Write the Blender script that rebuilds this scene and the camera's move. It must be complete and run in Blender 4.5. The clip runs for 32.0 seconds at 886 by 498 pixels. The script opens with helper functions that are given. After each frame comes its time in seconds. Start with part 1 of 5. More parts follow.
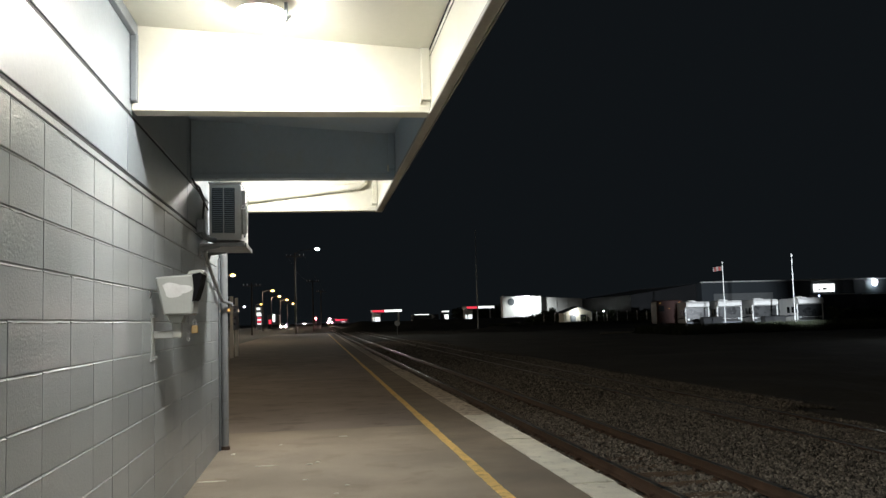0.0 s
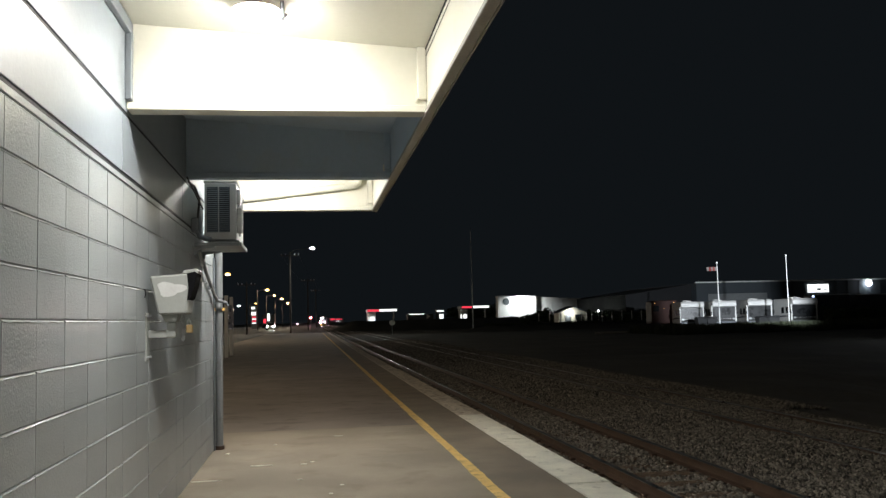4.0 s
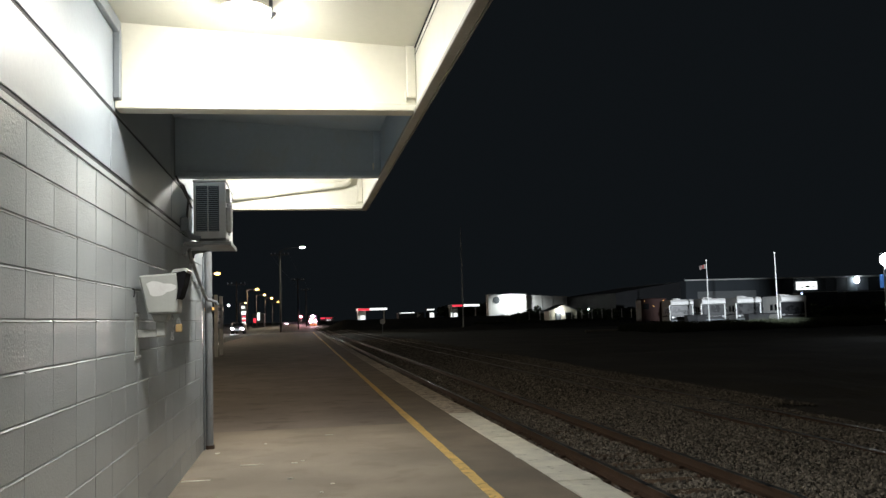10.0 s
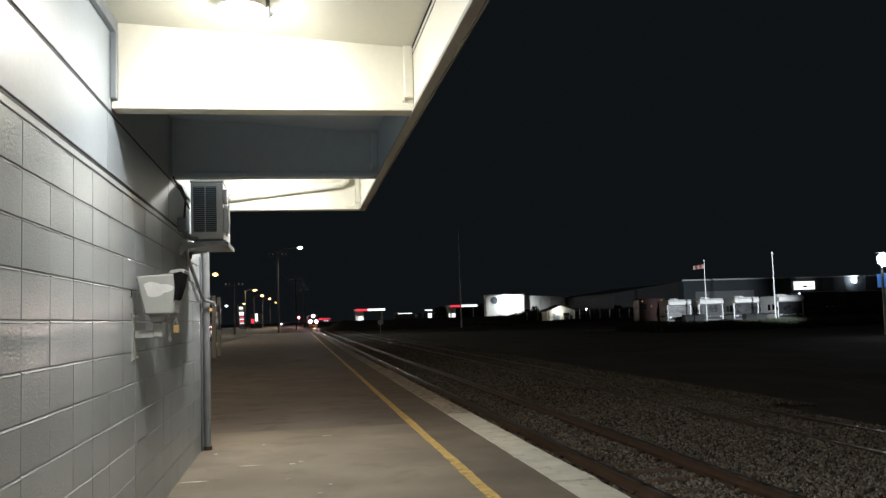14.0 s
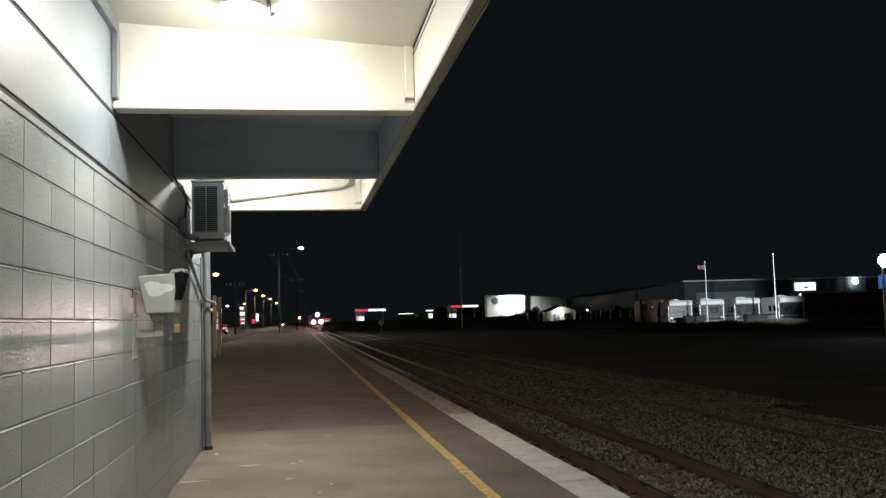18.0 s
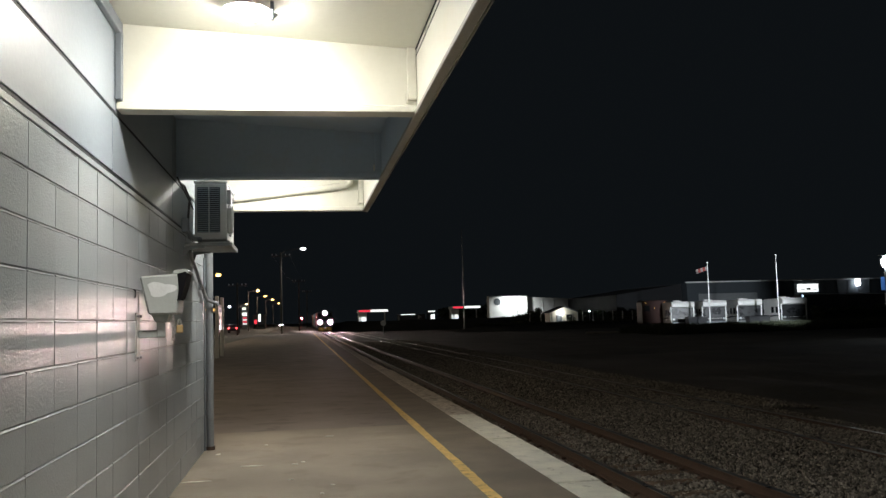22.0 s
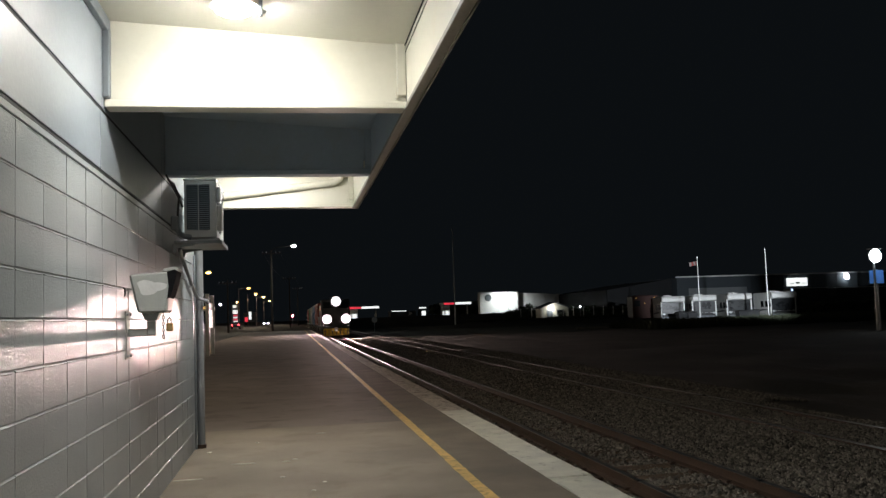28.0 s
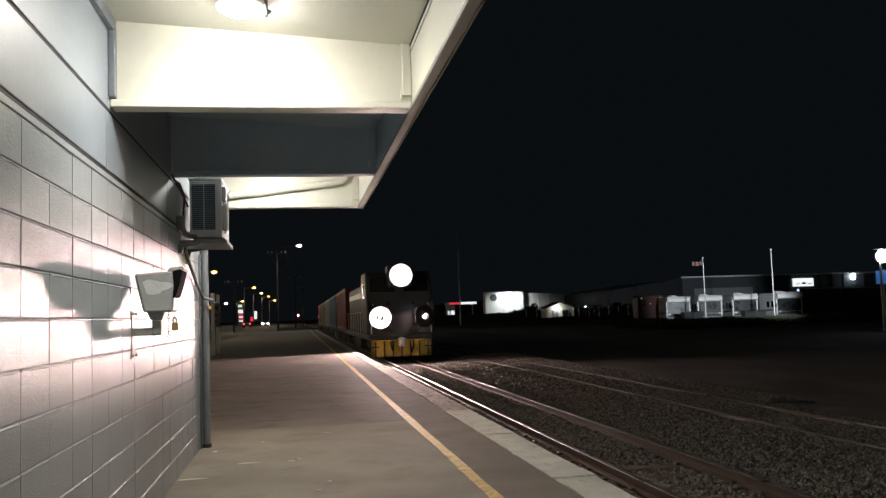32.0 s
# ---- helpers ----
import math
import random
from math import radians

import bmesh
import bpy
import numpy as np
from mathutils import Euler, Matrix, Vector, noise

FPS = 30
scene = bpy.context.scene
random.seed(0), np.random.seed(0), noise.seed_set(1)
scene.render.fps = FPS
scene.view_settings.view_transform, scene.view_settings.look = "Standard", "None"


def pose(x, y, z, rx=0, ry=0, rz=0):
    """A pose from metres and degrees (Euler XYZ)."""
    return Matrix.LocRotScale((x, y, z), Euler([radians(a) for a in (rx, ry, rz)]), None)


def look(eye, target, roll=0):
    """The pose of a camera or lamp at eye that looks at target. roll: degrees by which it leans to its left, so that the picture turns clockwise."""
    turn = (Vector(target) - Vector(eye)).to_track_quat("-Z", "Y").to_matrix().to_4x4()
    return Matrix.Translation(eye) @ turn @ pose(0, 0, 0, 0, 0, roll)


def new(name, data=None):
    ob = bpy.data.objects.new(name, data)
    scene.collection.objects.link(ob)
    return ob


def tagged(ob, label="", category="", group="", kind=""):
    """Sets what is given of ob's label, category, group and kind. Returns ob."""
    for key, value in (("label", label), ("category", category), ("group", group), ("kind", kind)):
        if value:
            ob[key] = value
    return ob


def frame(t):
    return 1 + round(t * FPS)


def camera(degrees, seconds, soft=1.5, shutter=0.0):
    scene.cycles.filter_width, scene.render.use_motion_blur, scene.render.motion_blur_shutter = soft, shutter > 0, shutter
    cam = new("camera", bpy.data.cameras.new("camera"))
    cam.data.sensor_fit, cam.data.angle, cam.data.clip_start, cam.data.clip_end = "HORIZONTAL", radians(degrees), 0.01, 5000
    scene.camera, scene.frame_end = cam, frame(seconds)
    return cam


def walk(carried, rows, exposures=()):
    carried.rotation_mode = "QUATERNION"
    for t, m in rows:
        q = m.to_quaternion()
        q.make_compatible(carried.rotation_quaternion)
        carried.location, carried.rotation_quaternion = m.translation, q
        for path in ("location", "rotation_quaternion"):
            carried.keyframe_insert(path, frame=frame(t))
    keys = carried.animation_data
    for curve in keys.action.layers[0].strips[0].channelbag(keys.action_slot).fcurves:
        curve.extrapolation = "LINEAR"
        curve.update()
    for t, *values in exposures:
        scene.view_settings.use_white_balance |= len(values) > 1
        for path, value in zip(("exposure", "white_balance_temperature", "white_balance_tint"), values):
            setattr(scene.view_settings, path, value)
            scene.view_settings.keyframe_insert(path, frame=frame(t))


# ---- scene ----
cam = camera(53.7, 32.0, soft=1.4)
PATH = [
    (0, (1.063, -0.247, 1.36), (1.353, 1.725, 1.52), -1.6),
    (0.5, (1.062, -0.239, 1.362), (1.349, 1.733, 1.521), -1.6),
    (1, (1.063, -0.253, 1.359), (1.349, 1.72, 1.518), -1.6),
    (1.5, (1.066, -0.258, 1.36), (1.356, 1.715, 1.519), -1.6),
    (2, (1.065, -0.246, 1.357), (1.357, 1.726, 1.516), -1.7),
    (2.5, (1.063, -0.246, 1.36), (1.357, 1.726, 1.519), -1.6),
    (3, (1.066, -0.257, 1.359), (1.363, 1.714, 1.518), -1.5),
    (3.5, (1.061, -0.239, 1.362), (1.36, 1.732, 1.521), -1.5),
    (5.5, (1.063, -0.24, 1.361), (1.373, 1.729, 1.519), -1.5),
    (6, (1.066, -0.253, 1.357), (1.378, 1.717, 1.515), -1.7),
    (6.5, (1.065, -0.248, 1.359), (1.378, 1.721, 1.517), -1.7),
    (7, (1.066, -0.258, 1.359), (1.38, 1.711, 1.515), -1.8),
    (7.5, (1.068, -0.254, 1.36), (1.384, 1.715, 1.515), -1.8),
    (8, (1.065, -0.248, 1.359), (1.382, 1.721, 1.514), -1.8),
    (8.5, (1.066, -0.25, 1.36), (1.384, 1.718, 1.515), -1.7),
    (9, (1.064, -0.246, 1.359), (1.384, 1.722, 1.514), -1.8),
    (9.5, (1.065, -0.244, 1.359), (1.386, 1.724, 1.514), -1.8),
    (10, (1.063, -0.246, 1.36), (1.386, 1.721, 1.515), -1.7),
    (10.5, (1.064, -0.246, 1.359), (1.388, 1.722, 1.514), -1.8),
    (11, (1.064, -0.248, 1.361), (1.39, 1.719, 1.516), -1.7),
    (11.5, (1.064, -0.246, 1.36), (1.391, 1.721, 1.516), -1.7),
    (12, (1.064, -0.245, 1.36), (1.391, 1.722, 1.515), -1.7),
    (12.5, (1.062, -0.24, 1.359), (1.39, 1.727, 1.516), -1.8),
    (13, (1.061, -0.238, 1.36), (1.389, 1.728, 1.517), -1.7),
    (13.5, (1.064, -0.237, 1.359), (1.392, 1.73, 1.515), -1.8),
    (14, (1.065, -0.238, 1.359), (1.393, 1.729, 1.515), -1.8),
    (14.5, (1.063, -0.241, 1.36), (1.391, 1.725, 1.516), -1.8),
    (16.5, (1.062, -0.25, 1.359), (1.39, 1.717, 1.516), -1.8),
    (17, (1.061, -0.248, 1.359), (1.389, 1.718, 1.516), -1.8),
    (17.5, (1.065, -0.241, 1.356), (1.392, 1.726, 1.513), -1.8),
    (18, (1.066, -0.243, 1.356), (1.392, 1.724, 1.513), -1.7),
    (18.5, (1.063, -0.242, 1.358), (1.389, 1.725, 1.516), -1.6),
    (19, (1.064, -0.241, 1.359), (1.388, 1.726, 1.517), -1.6),
    (19.5, (1.062, -0.243, 1.358), (1.386, 1.725, 1.516), -1.6),
    (20, (1.062, -0.243, 1.361), (1.385, 1.724, 1.518), -1.6),
    (20.5, (1.062, -0.245, 1.358), (1.385, 1.722, 1.516), -1.6),
    (21, (1.066, -0.25, 1.357), (1.387, 1.717, 1.516), -1.6),
    (21.5, (1.067, -0.251, 1.357), (1.387, 1.716, 1.516), -1.6),
    (22, (1.064, -0.254, 1.357), (1.385, 1.714, 1.516), -1.6),
    (22.5, (1.066, -0.247, 1.359), (1.385, 1.721, 1.518), -1.5),
    (23, (1.063, -0.247, 1.36), (1.382, 1.721, 1.519), -1.5),
    (23.5, (1.063, -0.244, 1.36), (1.381, 1.724, 1.519), -1.5),
    (24, (1.064, -0.248, 1.36), (1.381, 1.72, 1.518), -1.5),
    (24.5, (1.062, -0.245, 1.359), (1.378, 1.723, 1.518), -1.5),
    (25, (1.062, -0.245, 1.359), (1.377, 1.724, 1.518), -1.5),
    (25.5, (1.063, -0.244, 1.359), (1.375, 1.725, 1.518), -1.5),
    (27.5, (1.064, -0.247, 1.357), (1.408, 1.717, 1.506), -2.1),
    (28, (1.065, -0.252, 1.356), (1.407, 1.713, 1.506), -2.0),
    (28.5, (1.067, -0.259, 1.354), (1.407, 1.706, 1.505), -2.1),
    (29, (1.066, -0.259, 1.355), (1.405, 1.706, 1.506), -2.1),
    (29.5, (1.066, -0.259, 1.356), (1.403, 1.707, 1.506), -2.0),
    (30, (1.067, -0.256, 1.354), (1.402, 1.71, 1.504), -2.0),
    (30.5, (1.065, -0.255, 1.356), (1.399, 1.712, 1.506), -2.0),
    (31, (1.067, -0.262, 1.355), (1.399, 1.705, 1.505), -2.0),
    (31.5, (1.069, -0.267, 1.354), (1.4, 1.699, 1.504), -2.0),
    (32, (1.068, -0.253, 1.357), (1.398, 1.714, 1.507), -1.9),
]
walk(cam, [(t, look(eye, target, roll)) for t, eye, target, roll in PATH], [(0, 0.0), (6, -0.04), (14, -0.08), (17, -0.16), (23, -0.33), (28, -0.56), (32, -0.66)])

# ---- night sky and light ----
world = bpy.data.worlds.new("night")
scene.world = world
world.use_nodes = True
wn = world.node_tree.nodes["Background"]
wn.inputs["Color"].default_value = (0.60, 0.78, 0.95, 1)
wn.inputs["Strength"].default_value = 0.0085


def lamp(name, kind, place, power, colour, size=0.1, aim=None, spread=None):
    """A lamp object at a place that the scene shows a light."""
    data = bpy.data.lights.new(name, kind)
    data.energy, data.color = power, colour
    if kind in ("POINT", "SPOT"):
        data.shadow_soft_size = size
    if kind == "SPOT":
        data.spot_size, data.spot_blend = radians(spread or 100), 0.6
    ob = new(name, data)
    ob.matrix_world = look(place, aim) if aim else pose(*place)
    return ob


# ---- materials ----
def mat(name, colour, rough=0.6, metal=0.0, var=0.25, scale=3.0, fine=60.0, bump=0.15, rnd=0.0, stain=None, amount=0.4, coat=0.0, edge=0.55, depth=0.01, wave=0.0, wave_scale=20.0, gloss_var=0.08, island=0.0):
    """A surface with broad and fine variation, optional stains of another colour, and fine relief."""
    m = bpy.data.materials.new(name)
    m.use_nodes = True
    nt = m.node_tree
    n, l = nt.nodes, nt.links
    b = n["Principled BSDF"]
    b.inputs["Metallic"].default_value = metal
    b.inputs["Coat Weight"].default_value = coat
    tc, info = n.new("ShaderNodeTexCoord"), n.new("ShaderNodeObjectInfo")
    add = n.new("ShaderNodeVectorMath")
    add.operation = "MULTIPLY_ADD"
    add.inputs[1].default_value = (37, 91, 53)
    l.new(info.outputs["Random"], add.inputs[0])
    l.new(tc.outputs["Object"], add.inputs[2])

    def noisy(s, d=4.0):
        t = n.new("ShaderNodeTexNoise")
        t.inputs["Scale"].default_value, t.inputs["Detail"].default_value = s, d
        l.new(add.outputs[0], t.inputs["Vector"])
        return t.outputs["Fac"]

    def ramp(src, a, c, lo, hi):
        r = n.new("ShaderNodeMapRange")
        l.new(src, r.inputs["Value"])
        for key, v in (("From Min", a), ("From Max", c), ("To Min", lo), ("To Max", hi)):
            r.inputs[key].default_value = v
        return r.outputs["Result"]

    def mult(a, c):
        q = n.new("ShaderNodeMath")
        q.operation = "MULTIPLY"
        l.new(a, q.inputs[0])
        l.new(c, q.inputs[1])
        return q.outputs[0]

    broad, grain = noisy(scale), noisy(fine, 2.0)
    v = mult(ramp(broad, 0.3, 0.7, 1 - var, 1 + var), ramp(grain, 0.25, 0.75, 1 - var * 0.6, 1 + var * 0.6))
    if rnd:
        v = mult(v, ramp(info.outputs["Random"], 0, 1, 1 - rnd, 1 + rnd))
    if island:
        v = mult(v, ramp(n.new("ShaderNodeNewGeometry").outputs["Random Per Island"], 0, 1, 1 - island, 1 + island))
    base = n.new("ShaderNodeRGB")
    base.outputs[0].default_value = (*colour, 1)
    col = base.outputs[0]
    if stain:
        mix = n.new("ShaderNodeMix")
        mix.data_type = "RGBA"
        l.new(ramp(noisy(scale * 2.7, 6.0), edge, edge + 0.08, 0, amount), mix.inputs["Factor"])
        l.new(col, mix.inputs["A"])
        mix.inputs["B"].default_value = (*stain, 1)
        col = mix.outputs["Result"]
    sc = n.new("ShaderNodeVectorMath")
    sc.operation = "SCALE"
    l.new(col, sc.inputs[0])
    l.new(v, sc.inputs["Scale"])
    l.new(sc.outputs[0], b.inputs["Base Color"])
    l.new(ramp(broad, 0.3, 0.7, max(rough - gloss_var, 0.02), min(rough + gloss_var, 1)), b.inputs["Roughness"])
    if bump:
        bp = n.new("ShaderNodeBump")
        bp.inputs["Strength"].default_value, bp.inputs["Distance"].default_value = bump, depth
        l.new(grain, bp.inputs["Height"])
        out = bp.outputs[0]
        if wave:
            w = n.new("ShaderNodeBump")
            w.inputs["Strength"].default_value, w.inputs["Distance"].default_value = wave, 0.01
            l.new(noisy(wave_scale, 3.0), w.inputs["Height"])
            l.new(out, w.inputs["Normal"])
            out = w.outputs[0]
        l.new(out, b.inputs["Normal"])
    return m


def glow(name, colour, strength):
    m = bpy.data.materials.new(name)
    m.use_nodes = True
    b = m.node_tree.nodes["Principled BSDF"]
    b.inputs["Base Color"].default_value = (*[min(1, c * 0.8) for c in colour], 1)
    b.inputs["Emission Color"].default_value = (*colour, 1)
    b.inputs["Emission Strength"].default_value = strength
    return m


def glass(name, colour=(0.02, 0.025, 0.03), rough=0.05):
    return mat(name, colour, rough, 0, 0.05, 1.0, 5.0, 0.0, coat=0.5)


M_BLOCK = mat("grey_gloss_masonry_paint", (0.352, 0.384, 0.40), 0.30, 0, 0.05, 1.6, 95, 0.34, rnd=0.08, depth=0.008, gloss_var=0.02, wave=0.12, wave_scale=26)
M_MORTAR = mat("painted_mortar", (0.27, 0.28, 0.28), 0.5, 0, 0.15, 6, 90, 0.3)
M_BAND = mat("painted_plaster_band", (0.235, 0.27, 0.30), 0.45, 0, 0.06, 1.6, 40, 0.08)
M_GROOVE = mat("dark_joint_filler", (0.02, 0.022, 0.025), 0.8)
M_CREAM = mat("cream_gloss_board_paint", (0.65, 0.637, 0.548), 0.42, 0, 0.03, 1.4, 30, 0.05, stain=(0.64, 0.60, 0.48), amount=0.25, edge=0.6)
# The middle bay has no lamp; its cool shade is put into this grey.
M_SHADED_BAY = mat("shaded_bay_grey", (0.40, 0.49, 0.58), 0.5, 0, 0.05, 1.4, 30, 0.05, stain=(0.42, 0.45, 0.46), amount=0.3)
M_CEIL = mat("off_white_ceiling_paint", (0.60, 0.59, 0.515), 0.6, 0, 0.03, 1.2, 25, 0.04)
M_BROWN = mat("weathered_beige_gutter_paint", (0.30, 0.28, 0.245), 0.6, 0, 0.15, 3, 50, 0.1)
M_TRIM = mat("grey_trim_paint", (0.16, 0.18, 0.20), 0.45, 0, 0.08, 3, 40, 0.06)
M_ASPHALT = mat("worn_platform_asphalt", (0.255, 0.215, 0.185), 0.82, 0, 0.2, 0.9, 130, 0.55, stain=(0.15, 0.125, 0.105), amount=0.5, depth=0.006)
M_ASPHALT_PALE = mat("paler_near_asphalt", (0.325, 0.278, 0.218), 0.85, 0, 0.2, 1.1, 120, 0.6, stain=(0.26, 0.218, 0.165), amount=0.5, depth=0.006)
M_ASPHALT_EDGE = mat("dark_edge_asphalt", (0.225, 0.188, 0.145), 0.85, 0, 0.22, 1.6, 120, 0.6, stain=(0.20, 0.17, 0.13), amount=0.4, depth=0.006)
M_YELLOW = mat("worn_yellow_line_paint", (0.82, 0.57, 0.20), 0.6, 0, 0.18, 5, 110, 0.3, stain=(0.30, 0.20, 0.08), amount=0.5, edge=0.56)
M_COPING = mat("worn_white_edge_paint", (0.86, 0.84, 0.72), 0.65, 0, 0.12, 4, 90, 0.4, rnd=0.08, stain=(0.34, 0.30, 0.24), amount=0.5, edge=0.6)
M_COPING_FAR = mat("flaking_brown_edge_paint", (0.56, 0.50, 0.41), 0.75, 0, 0.2, 4, 90, 0.5, rnd=0.12, stain=(0.22, 0.18, 0.13), amount=0.75, edge=0.5)
M_CONCRETE = mat("weathered_concrete", (0.22, 0.205, 0.18), 0.8, 0, 0.25, 2, 60, 0.4, stain=(0.10, 0.09, 0.08))
M_RUST = mat("rusty_rail_steel", (0.085, 0.055, 0.04), 0.6, 0.3, 0.3, 6, 80, 0.3)
M_RAILTOP = mat("polished_rail_head", (0.55, 0.53, 0.50), 0.34, 1.0, 0.08, 3, 90, 0.05)
M_SLEEPER = mat("old_timber_sleeper", (0.14, 0.10, 0.07), 0.85, 0, 0.35, 5, 70, 0.5, rnd=0.25)
M_BED = mat("ballast_bed", (0.085, 0.078, 0.067), 0.9, 0, 0.6, 40, 130, 1.0, depth=0.03)
M_SOIL = mat("dark_grassy_ground", (0.06, 0.057, 0.046), 0.95, 0, 0.4, 0.3, 8, 0.6, depth=0.05)
M_GRASS = mat("rank_grass", (0.035, 0.042, 0.022), 0.9, 0, 0.4, 2, 20, 0.2)
M_ROAD = mat("road_asphalt", (0.05, 0.05, 0.05), 0.75, 0, 0.2, 0.5, 40, 0.3)
M_ACGREY = mat("pale_grey_enamel", (0.50, 0.51, 0.50), 0.4, 0, 0.06, 3, 40, 0.04)
M_ACDARK = mat("dark_coil_fins", (0.05, 0.06, 0.07), 0.5, 0.3, 0.15, 5, 60, 0.1)
M_SHELF = mat("grey_painted_steel", (0.25, 0.265, 0.27), 0.45, 0.1, 0.1, 4, 50, 0.08)
M_HOUSE = mat("grey_green_metal_paint", (0.29, 0.305, 0.29), 0.5, 0.0, 0.05, 5, 50, 0.06)
M_PATCH = mat("bare_primer_patch", (0.52, 0.53, 0.53), 0.6, 0, 0.08, 14, 60, 0.1)
M_BLACK = mat("black_rubber", (0.02, 0.021, 0.023), 0.6, 0, 0.15, 6, 60, 0.1)
# Near-black without sheen: the darkness inside the box mouth, put into colour.
M_VOID = mat("shaded_box_mouth", (0.007, 0.007, 0.008), 0.95, 0, 0.1, 6, 60, 0.1)
M_VOID.node_tree.nodes["Principled BSDF"].inputs["Specular IOR Level"].default_value = 0.05
M_STEEL = mat("galvanised_steel", (0.42, 0.44, 0.45), 0.4, 0.7, 0.15, 6, 60, 0.08)
M_BRASS = mat("brass_padlock", (0.40, 0.29, 0.14), 0.45, 0.8, 0.1, 10, 70, 0.05)
M_PIPE = mat("grey_pipe_paint", (0.215, 0.228, 0.24), 0.42, 0, 0.10, 4, 60, 0.06, stain=(0.14, 0.10, 0.08), amount=0.4, edge=0.62)
M_LIT = glow("lamp_diffuser", (1.0, 0.965, 0.90), 560.0)
M_WHITE = mat("white_painted_metal", (0.78, 0.78, 0.76), 0.45, 0, 0.06, 1, 20, 0.05)
M_WHITEWALL = mat("white_cladding", (0.72, 0.73, 0.72), 0.6, 0, 0.08, 0.4, 6, 0.1)
M_DARKWALL = mat("blue_grey_cladding", (0.065, 0.078, 0.09), 0.6, 0, 0.1, 0.2, 4, 0.1)
M_WOODPOLE = mat("weathered_timber_pole", (0.08, 0.066, 0.055), 0.85, 0, 0.3, 3, 40, 0.3)
M_GLASS = glass("dark_window_glass")
M_TYRE = mat("tyre_rubber", (0.02, 0.02, 0.02), 0.8)
M_LEAF = mat("dark_hedge_leaves", (0.05, 0.07, 0.035), 0.7, 0, 0.4, 1.5, 12, 0.2)
M_LOCO_Y = mat("locomotive_yellow_paint", (0.62, 0.40, 0.03), 0.35, 0, 0.12, 2, 30, 0.05, stain=(0.14, 0.10, 0.05), amount=0.4, edge=0.6)
M_LOCO_R = mat("locomotive_red_paint", (0.42, 0.035, 0.025), 0.35, 0, 0.12, 2, 30, 0.05)
M_LOCO_G = mat("locomotive_dark_grey_paint", (0.06, 0.063, 0.067), 0.5, 0, 0.2, 2, 30, 0.08)
M_BOGIE = mat("grimy_bogie_steel", (0.035, 0.03, 0.027), 0.7, 0.3, 0.3, 5, 50, 0.3)
M_BOXES = [mat(f"container_{k}", c, 0.55, 0, 0.2, 1, 20, 0.1, stain=(0.12, 0.08, 0.05), amount=0.4, edge=0.62) for k, c in enumerate([(0.30, 0.06, 0.04), (0.06, 0.12, 0.22), (0.30, 0.30, 0.28), (0.10, 0.20, 0.12)])]
M_HEAD = glow("headlight_beam", (1.0, 0.73, 0.67), 35000.0)
M_DITCH = glow("ditch_light_beam", (1.0, 0.73, 0.67), 190000.0)
M_BEAM_LENS = glow("narrow_beam_lens", (1.0, 0.73, 0.67), 390000.0)
M_SODIUM = glow("sodium_street_light", (1.0, 0.55, 0.14), 7.0)
M_LED = glow("white_street_light", (0.95, 1.0, 0.94), 220.0)
M_FLOOD = glow("floodlight_face", (0.86, 0.93, 1.0), 45.0)
M_SIGNW = glow("lit_white_sign", (0.95, 1.0, 0.98), 1.6)
M_SIGNR = glow("lit_red_sign", (1.0, 0.05, 0.09), 1.3)
M_SIGNY = glow("lit_amber_sign", (1.0, 0.55, 0.15), 1.6)
M_CARLIGHT = glow("car_headlight", (0.95, 0.98, 1.0), 320.0)
M_TAIL = glow("red_tail_light", (1.0, 0.04, 0.05), 30.0)
M_SIGNAL = glow("red_signal_lamp", (1.0, 0.09, 0.12), 160.0)
M_CARS = [mat(f"car_paint_{k}", c, 0.3, 0.2, 0.05, 2, 30, 0, coat=0.6) for k, c in enumerate([(0.35, 0.36, 0.38), (0.05, 0.06, 0.09)])]
M_BLUE = glow("lit_blue_sign", (0.10, 0.28, 0.75), 0.35)
M_BLUELAMP = glow("blue_white_lamp", (0.45, 0.62, 1.0), 3.0)
M_FLAGW = mat("white_flag_cloth", (0.22, 0.19, 0.18), 0.8)
M_FLAGR = mat("red_flag_cloth", (0.20, 0.03, 0.025), 0.8)

# ---- mesh helpers ----
BASE = {}


def thing(name, base, label, category, group="", kind=""):
    """A top-level Empty at the thing's base; its parts are given in world places."""
    ob = new(name)
    ob.empty_display_size = 0.1
    ob.location = base
    BASE[ob.name] = Vector(base)
    return tagged(ob, label, category, group, kind)


def mesh_of(name, bm, material, shift=None, smooth=False):
    if shift is not None:
        bmesh.ops.translate(bm, verts=bm.verts, vec=-shift)
    me = bpy.data.meshes.new(name)
    bm.to_mesh(me)
    bm.free()
    for m in material if isinstance(material, (list, tuple)) else (material,):
        me.materials.append(m)
    if smooth:
        me.shade_smooth()
        me.set_sharp_from_angle(angle=radians(38))
    return me


def part(name, bm, material, parent, label="", smooth=False):
    base = BASE[parent.name]
    ob = new(name, mesh_of(name, bm, material, base, smooth))
    ob.parent = parent
    BASE[ob.name] = base
    return tagged(ob, label) if label else ob


def solo(name, bm, material, label="", category="", group="", kind="", smooth=False, base=(0, 0, 0)):
    """One mesh that is a thing of its own."""
    ob = new(name, mesh_of(name, bm, material, Vector(base), smooth))
    ob.location = base
    BASE[ob.name] = Vector(base)
    return tagged(ob, label, category, group, kind)


